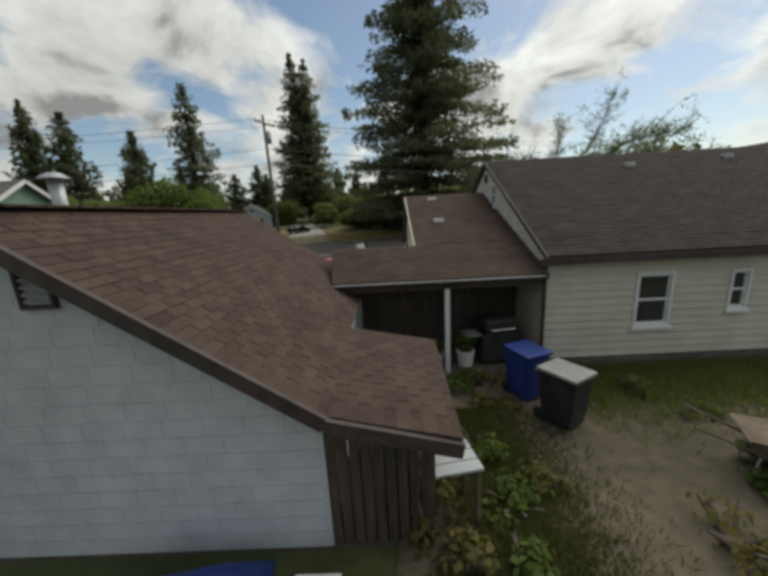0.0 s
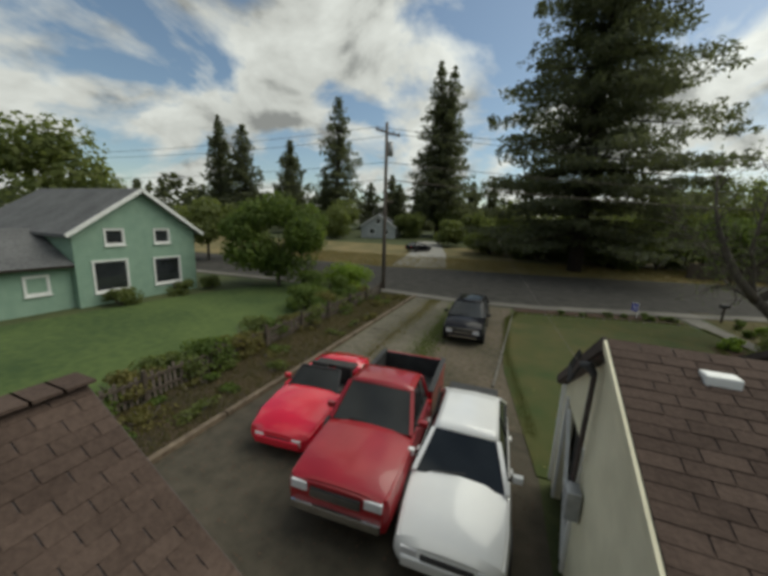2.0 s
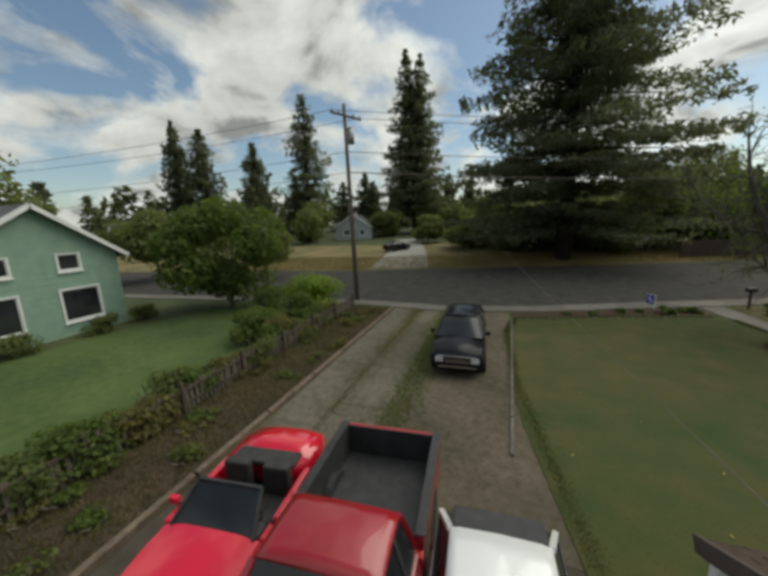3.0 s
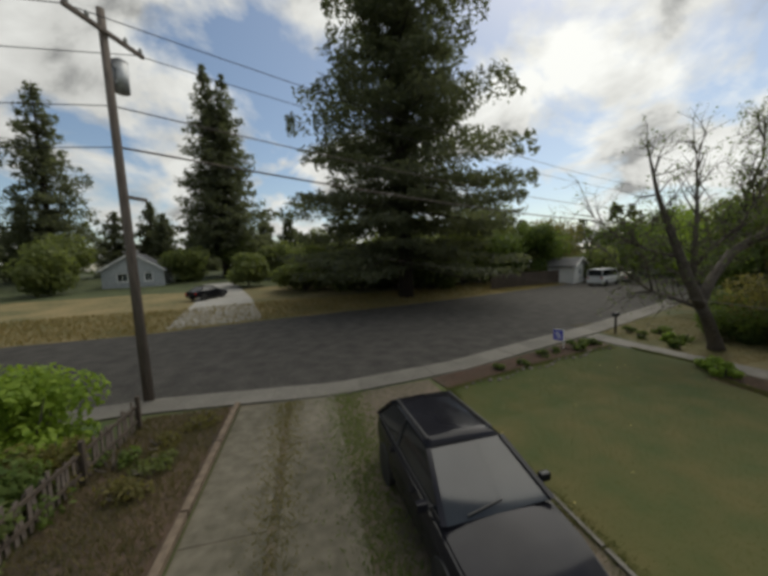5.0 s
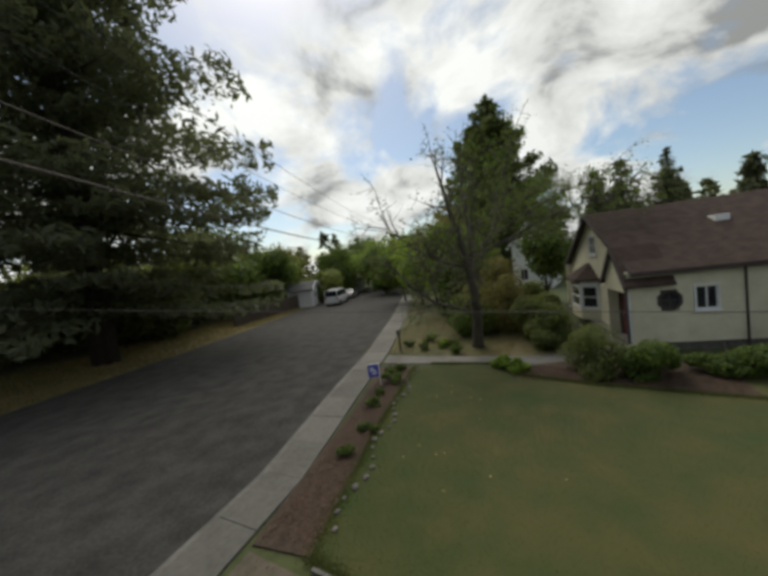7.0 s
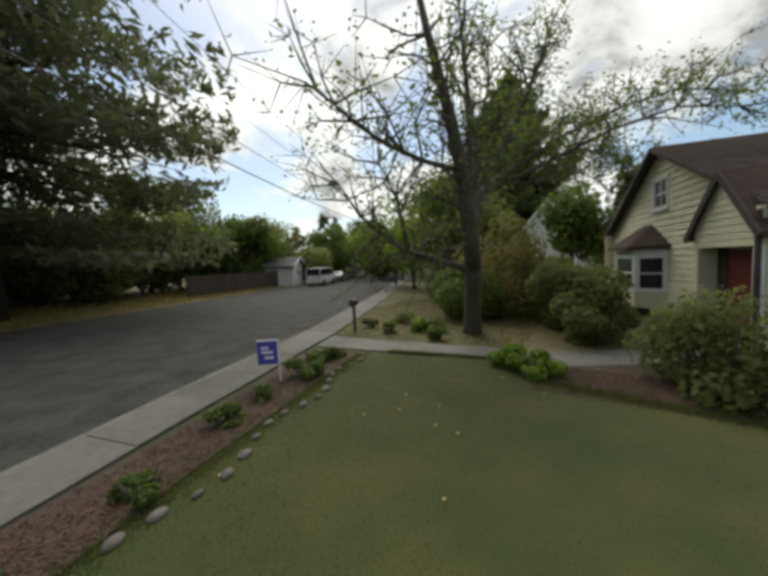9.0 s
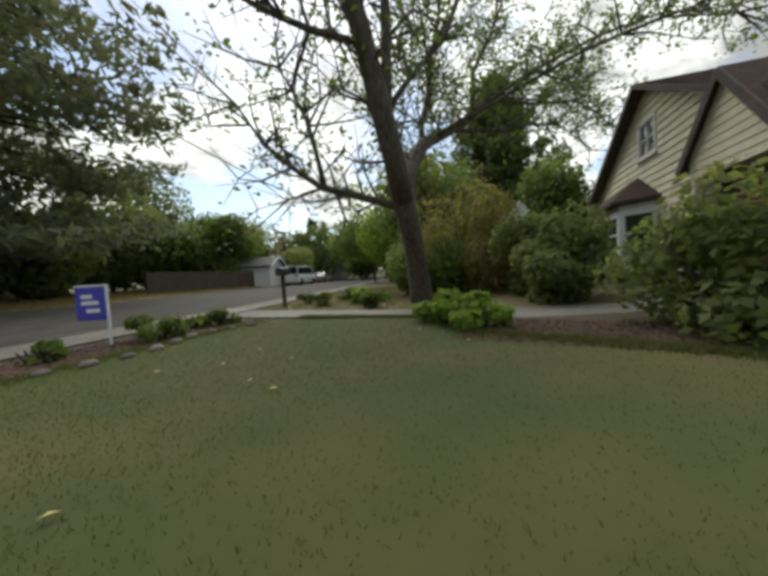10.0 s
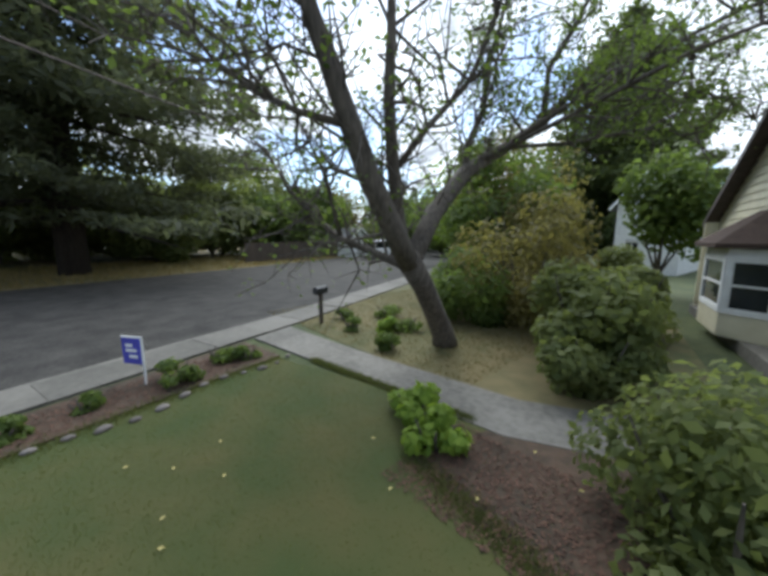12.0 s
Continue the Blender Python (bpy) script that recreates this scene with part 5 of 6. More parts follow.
def body_ring(y, w, z0, z1, crown=0.04):
    """A rounded cross-section of the lower body; w is the half width."""
    return [(-w * 0.92, y, z0), (w * 0.92, y, z0), (w, y, z0 + (z1 - z0) * 0.35), (w * 0.99, y, z0 + (z1 - z0) * 0.72), (w * 0.93, y, z1 - 0.02), (w * 0.5, y, z1 + crown), (0, y, z1 + crown * 1.3), (-w * 0.5, y, z1 + crown), (-w * 0.93, y, z1 - 0.02), (-w * 0.99, y, z0 + (z1 - z0) * 0.72), (-w, y, z0 + (z1 - z0) * 0.35)]


def wheel(car, x, y, r, w, side):
    wh = under(new("wheel"), car)
    wh.location = (x, y, r)
    bm = bmesh.new()
    n = 24
    prof = [(-w / 2, r * 0.66), (-w / 2, r * 0.93), (-w * 0.36, r), (w * 0.36, r), (w / 2, r * 0.93), (w / 2, r * 0.66)]
    rings = [[bm.verts.new((a, q * math.cos(2 * math.pi * i / n), q * math.sin(2 * math.pi * i / n))) for a, q in prof] for i in range(n)]
    for i in range(n):
        a, b = rings[i], rings[(i + 1) % n]
        for k in range(len(prof) - 1):
            bm.faces.new((a[k], a[k + 1], b[k + 1], b[k]))
    part("tyre", bm, M["rubber"], wh, smooth=True)
    rim = bmesh.new()
    xo = side * w * 0.36
    for i in range(5):
        m = Matrix.Rotation(2 * math.pi * i / 5, 4, "X")
        box(rim, min(xo, xo - side * 0.04), max(xo, xo - side * 0.04), -0.035, 0.035, 0.0, r * 0.66, m)
    tube(rim, [(xo - side * 0.05, 0, 0), (xo + side * 0.015, 0, 0)], r * 0.2, 12)
    tube(rim, [(xo - side * 0.10, 0, 0), (xo - side * 0.055, 0, 0)], r * 0.67, 20)
    part("rim", rim, M["alloy"], wh)


def car(name, m, label, paint, L, W, stations, cab, wheels, r=0.32, glass_open=False, bed=None, extras=()):
    """stations: (y, half width, z0, z1) from nose to tail, nose at -y. cab: (y windscreen base, y roof front, y roof rear, y rear base, roof z, half width at roof, belt z)."""
    c = thing(name, m, label, "car")
    bm = loft(bmesh.new(), [body_ring(*s) for s in stations])
    bmesh.ops.bevel(bm, geom=[e for e in bm.edges if len(e.link_faces) == 2 and e.calc_face_angle(0) > 0.9], offset=0.03, segments=2, affect="EDGES")
    body = part("body", bm, paint, c, smooth=True)
    body.data.set_sharp_from_angle(angle=radians(38))
    y0, y1, y2, y3, zr, hw, zb = cab
    bw = max(s[1] for s in stations) * 0.93

    def P(f, x, z):
        return (x, f, z)

    if zr:
        # glasshouse: one dark shell with a painted roof, pillars and seams over it
        g = bmesh.new()
        ring = lambda y, w0, z: [(-w0, y, z), (w0, y, z)]
        v = {}
        for k, (y, w0, z) in {"a": (y0, bw * 0.95, zb), "b": (y1, hw, zr - 0.035), "c": (y2, hw, zr - 0.035), "d": (y3, bw * 0.95, zb)}.items():
            v[k] = [g.verts.new(p) for p in ring(y, w0, z)]
        for p, q in (("a", "b"), ("b", "c"), ("c", "d")):
            g.faces.new((v[p][0], v[p][1], v[q][1], v[q][0]))
        for s in (0, 1):
            g.faces.new([v[k][s] for k in "abcd"])
        g.faces.new((v["a"][0], v["d"][0], v["d"][1], v["a"][1]))
        bmesh.ops.recalc_face_normals(g, faces=g.faces[:])
        part("glasshouse", g, M["car_glass"], c, "dark tinted windows")
        rf = bmesh.new()
        secs = []
        for t in np.linspace(0, 1, 7):
            y = y1 + (y2 - y1) * t
            lift = 0.035 * math.sin(math.pi * t)
            secs.append([(-hw - 0.012, y, zr - 0.06), (hw + 0.012, y, zr - 0.06), (hw, y, zr - 0.02), (hw * 0.8, y, zr + lift * 0.6 + 0.005), (0, y, zr + lift + 0.02), (-hw * 0.8, y, zr + lift * 0.6 + 0.005), (-hw, y, zr - 0.02)])
        part("roof", loft(rf, secs), paint, c, smooth=True)
        for s in (-1, 1):
            for ya, yb in ((y0, y1), (y3, y2)):
                bar(c, "pillar", (s * bw * 0.95, ya, zb), (s * hw, yb, zr - 0.04), 0.075, 0.06, paint)
            ym = (y1 + y2) / 2 + 0.1
            bar(c, "pillar", (s * (bw * 0.955), ym, zb), (s * (hw + 0.004), ym, zr - 0.04), 0.07, 0.03, M["black_plastic"] if not glass_open else paint)
            bar(c, "window_trim", (s * (bw * 0.965), y0 + 0.1, zb + 0.01), (s * (bw * 0.965), y3 - 0.1, zb + 0.01), 0.02, 0.03, M["black_plastic"])
        bar(c, "wiper", (-0.45, y0 + 0.03, zb + 0.05), (0.1, y0 + 0.12, zb + 0.08), 0.02, 0.015, M["black_plastic"])
    for s in (-1, 1):
        mr = part("mirror", boxes((s * (bw + 0.12) - 0.08, s * (bw + 0.12) + 0.08, y0 + 0.28, y0 + 0.38, zb + 0.02, zb + 0.14), bevel=0.02), paint, c)
        part("stalk", boxes((min(s * bw * 0.94, s * (bw + 0.06)), max(s * bw * 0.94, s * (bw + 0.06)), y0 + 0.31, y0 + 0.35, zb + 0.02, zb + 0.05)), M["black_plastic"], mr)
        for y in wheels:
            wheel(c, s * (max(q[1] for q in stations) - 0.1), y, r, 0.2, s)
            # dark arch behind each wheel
            part("wheel_arch", tube(bmesh.new(), [(s * (max(q[1] for q in stations) - 0.22), y, r + 0.02), (s * (max(q[1] for q in stations) + 0.003), y, r + 0.02)], r * 1.13, 20), M["black_plastic"], c)
    ny, nw, nz0, nz1 = stations[0]
    ty, tw, tz0, tz1 = stations[-1]
    sy, sw, sz0, sz1 = stations[1]
    for s in (-1, 1):
        x0, x1 = sorted((s * nw * 0.62, s * nw * 0.99))
        part("headlight", boxes((x0, x1, ny - 0.02, sy + 0.06, nz1 - 0.16, nz1 - 0.01), bevel=0.015), M["lamp_glass"], c)
        x0, x1 = sorted((s * tw * 0.7, s * tw * 1.0))
        part("tail_light", boxes((x0, x1, ty - 0.1, ty + 0.015, tz1 - 0.26, tz1 - 0.08), bevel=0.015), M["tail_glass"], c)
    part("bumper", boxes((-nw * 0.97, nw * 0.97, ny - 0.06, ny + 0.1, nz0 + 0.05, nz0 + 0.22), bevel=0.03), extras[0] if extras else paint, c)
    part("bumper", boxes((-tw * 0.97, tw * 0.97, ty - 0.1, ty + 0.06, tz0 + 0.08, tz0 + 0.25), bevel=0.03), extras[0] if extras else paint, c)
    gr = part("grille", boxes((-nw * 0.55, nw * 0.55, ny - 0.03, ny + 0.05, nz1 - 0.22, nz1 - 0.05), bevel=0.01), M["black_plastic"], c)
    for k in range(3):
        part("grille_bar", boxes((-nw * 0.54, nw * 0.54, ny - 0.045, ny - 0.02, nz1 - 0.20 + k * 0.05, nz1 - 0.18 + k * 0.05)), M["chrome"], gr)
    for s in (-1, 1):
        x = s * (max(q[1] for q in stations) - 0.005)
        for y in ((y1 + y2) / 2 + 0.05, y1 - 0.15):
            part("door_handle", boxes((x - 0.02, x + 0.02, y + 0.12, y + 0.26, zb - 0.14, zb - 0.11)), paint, c)
    return c


def hatch(white_m):
    st = [(-2.05, 0.66, 0.28, 0.62), (-1.95, 0.78, 0.24, 0.70), (-1.5, 0.83, 0.2, 0.82), (-0.85, 0.85, 0.2, 0.93), (0.6, 0.85, 0.2, 0.93), (1.6, 0.83, 0.22, 0.93), (2.0, 0.76, 0.28, 0.90), (2.08, 0.7, 0.32, 0.82)]
    c = car("white_hatchback", white_m, "white older hatchback with black rear trim", M["white_paint"], 4.1, 1.7, st, (-0.95, -0.25, 1.35, 1.98, 1.38, 0.57, 0.93), (-1.3, 1.3), 0.29)
    part("rear_panel", boxes((-0.54, 0.54, 1.36, 1.66, 1.33, 1.395), bevel=0.015), M["black_plastic"], c)
    return c


hatch(pose(2.85, -16.0, 0.01, 0, 0, 3))
# black crossover
st = [(-2.2, 0.70, 0.32, 0.70), (-2.1, 0.82, 0.28, 0.80), (-1.6, 0.89, 0.24, 0.93), (-0.9, 0.91, 0.24, 1.02), (0.8, 0.91, 0.24, 1.04), (1.8, 0.89, 0.26, 1.04), (2.15, 0.84, 0.34, 1.0), (2.22, 0.78, 0.38, 0.92)]
suv = car("black_crossover", pose(1.45, -5.8, 0.01, 0, 0, 2), "glossy black crossover car parked on the dirt strip", M["black_paint"], 4.4, 1.82, st, (-1.15, -0.25, 1.55, 2.12, 1.55, 0.62, 1.04), (-1.35, 1.35), 0.34)
for s in (-1, 1):
    bar(suv, "roof_rail", (s * 0.56, -0.1, 1.585), (s * 0.56, 1.45, 1.585), 0.03, 0.03, M["black_plastic"])
part("front_trim", boxes((-0.6, 0.6, -2.29, -2.24, 0.40, 0.44), (-0.62, 0.62, -2.275, -2.23, 0.74, 0.77)), M["chrome"], suv)


def pickup():
    st = [(-2.65, 0.78, 0.42, 0.98), (-2.55, 0.88, 0.38, 1.04), (-2.0, 0.93, 0.36, 1.08), (-1.1, 0.94, 0.36, 1.12), (0.45, 0.94, 0.36, 1.14)]
    c = car("red_pickup", pose(1.0, -15.35, 0.01, 0, 0, 4), "faded red pickup truck with an empty black bed", M["red_paint"], 5.3, 1.88, st, (-1.15, -0.55, 0.28, 0.44, 1.74, 0.68, 1.14), (-1.75, 1.6), 0.37, extras=(M["chrome"],))
    # open bed
    for s in (-1, 1):
        x0, x1 = sorted((s * 0.94, s * 0.84))
        part("bed_side", boxes((x0, x1, 0.47, 2.6, 0.4, 1.22), bevel=0.025), M["red_paint"], c)
        x0, x1 = sorted((s * 0.955, s * 0.82))
        part("bed_rail", boxes((x0, x1, 0.48, 2.58, 1.222, 1.25), bevel=0.008), M["black_plastic"], c)
    part("tailgate", boxes((-0.83, 0.83, 2.53, 2.61, 0.5, 1.2), bevel=0.02), M["red_paint"], c)
    part("bed_floor", boxes((-0.84, 0.84, 0.47, 2.53, 0.55, 0.62)), M["black_plastic"], c)
    for s in (-1, 1):
        x0, x1 = sorted((s * 0.838, s * 0.82))
        part("bed_liner", boxes((x0, x1, 0.54, 2.52, 0.63, 1.21)), M["black_plastic"], c)
    part("bed_liner", boxes((-0.81, 0.81, 2.51, 2.527, 0.63, 1.19)), M["black_plastic"], c)
    part("bed_front", boxes((-0.84, 0.84, 0.48, 0.53, 0.62, 1.2)), M["black_plastic"], c)
    return c


pickup()


def convertible():
    st = [(-2.05, 0.55, 0.22, 0.50), (-1.95, 0.74, 0.18, 0.60), (-1.5, 0.84, 0.15, 0.72), (-0.8, 0.86, 0.15, 0.80), (-0.45, 0.86, 0.15, 0.80)]
    c = car("red_convertible", pose(-1.15, -14.75, 0.01, 0, 0, 6), "bright red open convertible sports car with black seats", M["bright_red_paint"], 4.1, 1.72, st, (-0.5, 0, 0.5, 1.0, 0, 0.5, 0.80), (-1.3, 1.25), 0.31)
    tail = [body_ring(*s) for s in ((0.95, 0.86, 0.15, 0.86), (1.5, 0.84, 0.17, 0.87), (1.9, 0.76, 0.2, 0.80), (2.05, 0.62, 0.28, 0.70))]
    part("rear_body", loft(bmesh.new(), tail), M["bright_red_paint"], c, smooth=True)
    for s in (-1, 1):
        x0, x1 = sorted((s * 0.86, s * 0.74))
        part("door", boxes((x0, x1, -0.46, 0.96, 0.16, 0.80), bevel=0.03), M["bright_red_paint"], c)
        x0, x1 = sorted((s * 0.14, s * 0.62))
        seat = part("seat", boxes((x0, x1, 0.05, 0.62, 0.35, 0.48), bevel=0.04), M["seat"], c)
        part("backrest", boxes((x0, x1, 0.58, 0.75, 0.4, 1.02), bevel=0.05), M["seat"], seat)
    part("cabin_floor", boxes((-0.74, 0.74, -0.46, 0.96, 0.18, 0.34)), M["black_plastic"], c)
    part("dashboard", boxes((-0.72, 0.72, -0.46, -0.2, 0.5, 0.82), bevel=0.05), M["seat"], c)
    bm = bmesh.new()
    tube(bm, [(0.38 + 0.17 * math.cos(a), -0.08 + 0.05 * math.sin(a), 0.78 + 0.15 * math.sin(a)) for a in np.linspace(0, 6.2, 18)], 0.015, 6)
    part("steering_wheel", bm, M["black_plastic"], c)
    ws = bmesh.new()
    q = [(-0.68, -0.5, 0.80), (0.68, -0.5, 0.80), (0.55, 0.0, 1.18), (-0.55, 0.0, 1.18)]
    v = [ws.verts.new(p) for p in q] + [ws.verts.new((p[0], p[1] + 0.012, p[2])) for p in q]
    for f in ((0, 1, 2, 3), (7, 6, 5, 4), (0, 4, 5, 1), (1, 5, 6, 2), (2, 6, 7, 3), (3, 7, 4, 0)):
        ws.faces.new([v[i] for i in f])
    part("windscreen", ws, M["car_glass"], c)
    for a, b in ((0, 3), (1, 2), (3, 2)):
        bar(c, "windscreen_frame", q[a], q[b], 0.05, 0.04, M["black_plastic"])
    part("soft_top", boxes((-0.62, 0.62, 0.78, 1.15, 0.84, 0.93), bevel=0.04), M["seat"], c)


convertible()
fz = ground_z(-11, 30)
st = [(-2.2, 0.66, 0.3, 0.62), (-2.1, 0.8, 0.25, 0.72), (-1.5, 0.87, 0.22, 0.86), (-0.8, 0.88, 0.22, 0.92), (0.9, 0.88, 0.22, 0.94), (1.9, 0.86, 0.25, 0.94), (2.2, 0.75, 0.32, 0.85)]
car("dark_sedan", pose(-11.6, 29.5, fz + 0.06, 0, 0, 150), "dark sedan parked across the street", M["black_paint"], 4.4, 1.76, st, (-0.85, -0.15, 0.95, 1.7, 1.4, 0.58, 0.94), (-1.35, 1.3), 0.31)

st = [(-2.5, 0.85, 0.35, 1.05), (-2.4, 0.95, 0.3, 1.15), (-1.9, 0.98, 0.28, 1.2), (0.0, 0.98, 0.28, 1.25), (2.3, 0.98, 0.3, 1.25), (2.5, 0.94, 0.35, 1.2)]
car("white_van", pose(37, 24.8, ground_z(37, 24.8) + 0.03, 0, 0, 110), "white van parked far along the street", M["white_paint"], 5, 1.96, st, (-2.0, -1.4, 2.3, 2.45, 2.1, 0.85, 1.2), (-1.6, 1.5), 0.34)
st = [(-2.2, 0.66, 0.3, 0.62), (-2.1, 0.8, 0.25, 0.72), (-1.5, 0.87, 0.22, 0.86), (-0.8, 0.88, 0.22, 0.92), (0.9, 0.88, 0.22, 0.94), (1.9, 0.86, 0.25, 0.94), (2.2, 0.75, 0.32, 0.85)]
car("grey_sedan", pose(44, 27.5, ground_z(44, 27.5) + 0.03, 0, 0, 112), "grey sedan parked far along the street", M["alloy"], 4.4, 1.76, st, (-0.85, -0.15, 0.95, 1.7, 1.4, 0.58, 0.94), (-1.35, 1.3), 0.31)
# ---- street furniture ----
def utility_pole(x, y, h):
    p = thing("utility_pole", pose(x, y, 0, 0, -1.5, 70), "weathered wooden utility pole with crossarm and transformer", "utility pole")
    part("pole", tube(bmesh.new(), [(0, 0, -0.1), (0, 0, h * 0.5), (0.0, 0, h)], [0.16, 0.135, 0.105], 12), M["pole_wood"], p, smooth=True)
    part("crossarm", boxes((-1.25, 1.25, -0.2, -0.1, h - 0.75, h - 0.63), bevel=0.008), M["pole_wood"], p)
    for k in (-1.15, -0.6, 0.6, 1.15):
        part("insulator", tube(bmesh.new(), [(k, -0.15, h - 0.62), (k, -0.15, h - 0.54), (k, -0.15, h - 0.46)], [0.045, 0.06, 0.03], 8), M["grey_plastic"], p)
    t = part("transformer", tube(bmesh.new(), [(0.33, -0.1, h - 2.2), (0.33, -0.1, h - 1.3)], 0.2, 14), M["galvanised"], p, "grey steel transformer can", True)
    part("lid", tube(bmesh.new(), [(0.33, -0.1, h - 1.3), (0.33, -0.1, h - 1.2)], [0.22, 0.08], 14), M["galvanised"], t)
    for z in (h - 2.0, h - 1.55):
        part("bracket", boxes((0.08, 0.2, -0.14, -0.06, z, z + 0.08)), M["galvanised"], p)
    part("lower_arm", boxes((0.1, 0.85, -0.05, 0.05, h - 5.4, h - 5.3)), M["pole_wood"], p)


PX, PY, PH = -6.1, 1.6, 12.0
utility_pole(PX, PY, PH)


def wire(a, b, sag, r, name="power_line", label="thin black overhead power cable", mat="cable"):
    a, b = Vector(a), Vector(b)
    pts = [a.lerp(b, t) - Vector((0, 0, sag * 4 * t * (1 - t))) for t in np.linspace(0, 1, 24)]
    tagged(part(name, tube(bmesh.new(), [tuple(p) for p in pts], r, 6), M[mat]), label, "cable", "overhead lines")


for dx, z in ((-1.15, -0.48), (1.15, -0.48), (0.0, -2.6), (0.1, -3.8)):
    wire((PX - 0.2 + dx * 0.34, PY + dx * 0.94, PH + z), (PX + 62 + dx * 0.34, PY + 25 + dx * 0.94, PH + z + 0.5), 1.3, 0.014 if z > -2 else 0.02 if z > -3 else 0.032, label="thin black overhead power cable" if z > -2 else "weathered grey overhead cable", mat="cable" if z > -2 else "pole_wood")
    wire((PX - 0.2 + dx * 0.34, PY + dx * 0.94, PH + z), (PX - 60, PY - 6 + dx, PH + z), 1.2, 0.014)
wire((4.26, -17.3, 3.42), (-4.2, 50, 10.5), 1.15, 0.003, "service_drop", "thin grey service drop cable running to the house", "stone")


def mailbox(x, y, rz):
    b = thing("mailbox", pose(x, y, 0, 0, 0, rz), "dark metal mailbox on a thin post by the sidewalk", "mailbox")
    part("post", boxes((-0.045, 0.045, -0.045, 0.045, -0.05, 0.92), bevel=0.006), M["dark_wood"], b)
    bm = bmesh.new()
    prism(bm, [(-0.09, 0), (0.09, 0), (0.09, 0.12)] + [(0.09 * math.cos(a), 0.12 + 0.09 * math.sin(a)) for a in np.linspace(0.3, 2.84, 7)] + [(-0.09, 0.12)], -0.25, 0.25, "y")
    for v in bm.verts:
        v.co.z += 0.94
    part("box", bm, M["black_plastic"], b)
    part("bracket", boxes((-0.07, 0.07, -0.2, 0.2, 0.915, 0.938)), M["dark_wood"], b)
    part("flag", boxes((0.095, 0.105, -0.1, 0.12, 1.04, 1.1)), M["tail_glass"], b)


mailbox(15.0, 3.45, 110)


def yard_sign(x, y, rz):
    s = thing("yard_sign", pose(x, y, -0.08, 0, 0, rz), "blue and white yard sign on a white post", "sign")
    part("post", boxes((0.21, 0.24, -0.015, 0.015, -0.05, 0.98), bevel=0.005), M["trim"], s)
    part("arm", boxes((-0.2, 0.24, -0.012, 0.012, 0.955, 0.98)), M["trim"], s)
    pn = part("panel", boxes((-0.2, 0.2, -0.008, 0.008, 0.48, 0.95), bevel=0.003), M["sign_blue"], s)
    for k, (a, b, z) in enumerate(((-0.12, 0.03, 0.82), (-0.12, 0.11, 0.73), (-0.06, 0.12, 0.62))):
        for side in (-1, 1):
            y0, y1 = sorted((side * 0.009, side * 0.013))
            part("text_bar", boxes((a, b, y0, y1, z - 0.03, z + 0.025)), M["trim"], pn)


yard_sign(10.3, 2.15, 304)


def bin_thing(name, x, y, rz, mat, lid, label):
    b = thing(name, pose(x, y, 0, 0, 0, rz), label, "bin")
    lo, hi = [(-0.24, -0.28), (0.24, -0.28), (0.24, 0.28), (-0.24, 0.28)], [(-0.3, -0.36), (0.3, -0.36), (0.3, 0.36), (-0.3, 0.36)]
    bm = loft(bmesh.new(), [[(x, y, 0.06) for x, y in lo], [(x, y, 0.98) for x, y in hi]])
    bmesh.ops.bevel(bm, geom=bm.edges[:], offset=0.03, segments=2, affect="EDGES")
    part("body", bm, mat, b)
    part("lid", boxes((-0.32, 0.32, -0.39, 0.37, 0.985, 1.05), bevel=0.02), lid, b)
    b.scale = (0.86, 0.86, 0.9)
    part("handle", tube(bmesh.new(), [(-0.26, 0.42, 0.95), (0.26, 0.42, 0.95)], 0.018, 8), lid, b)
    for s in (-1, 1):
        part("wheel", tube(bmesh.new(), [(s * 0.27, 0.3, 0.12), (s * 0.21, 0.3, 0.12)], 0.12, 16), M["rubber"], b)


bin_thing("recycling_bin", 6.15, -23.2, 20, M["blue_plastic"], M["blue_plastic"], "blue plastic wheeled recycling bin with closed lid")
bin_thing("rubbish_bin", 6.4, -24.05, 30, M["black_plastic"], M["grey_plastic"], "dark wheeled rubbish bin with grey lid")

# timber edging of the driveway
for i in range(8):
    y = -18.5 + i * 2.35
    t = part("edging_timber", boxes((-3.18, -3.04, y, y + 2.3, 0.0, 0.14), bevel=0.015), M["timber"])
    tagged(t, "weathered brown timber edging the driveway", "edging", "driveway edging")

# low concrete edging between the lawn and the parking strip
for i in range(7):
    a, b = Vector((3.45 - 0.05 * i, -0.9 - 1.5 * i, 0.01)), Vector((3.45 - 0.05 * (i + 1), -0.95 - 1.5 * (i + 1) + 0.1, 0.01))
    k = bar(None, "lawn_edging", a, b, 0.07, 0.1, M["concrete"])
    tagged(k, "low worn concrete edging sunk along the lawn", "edging", "lawn kerb pieces")

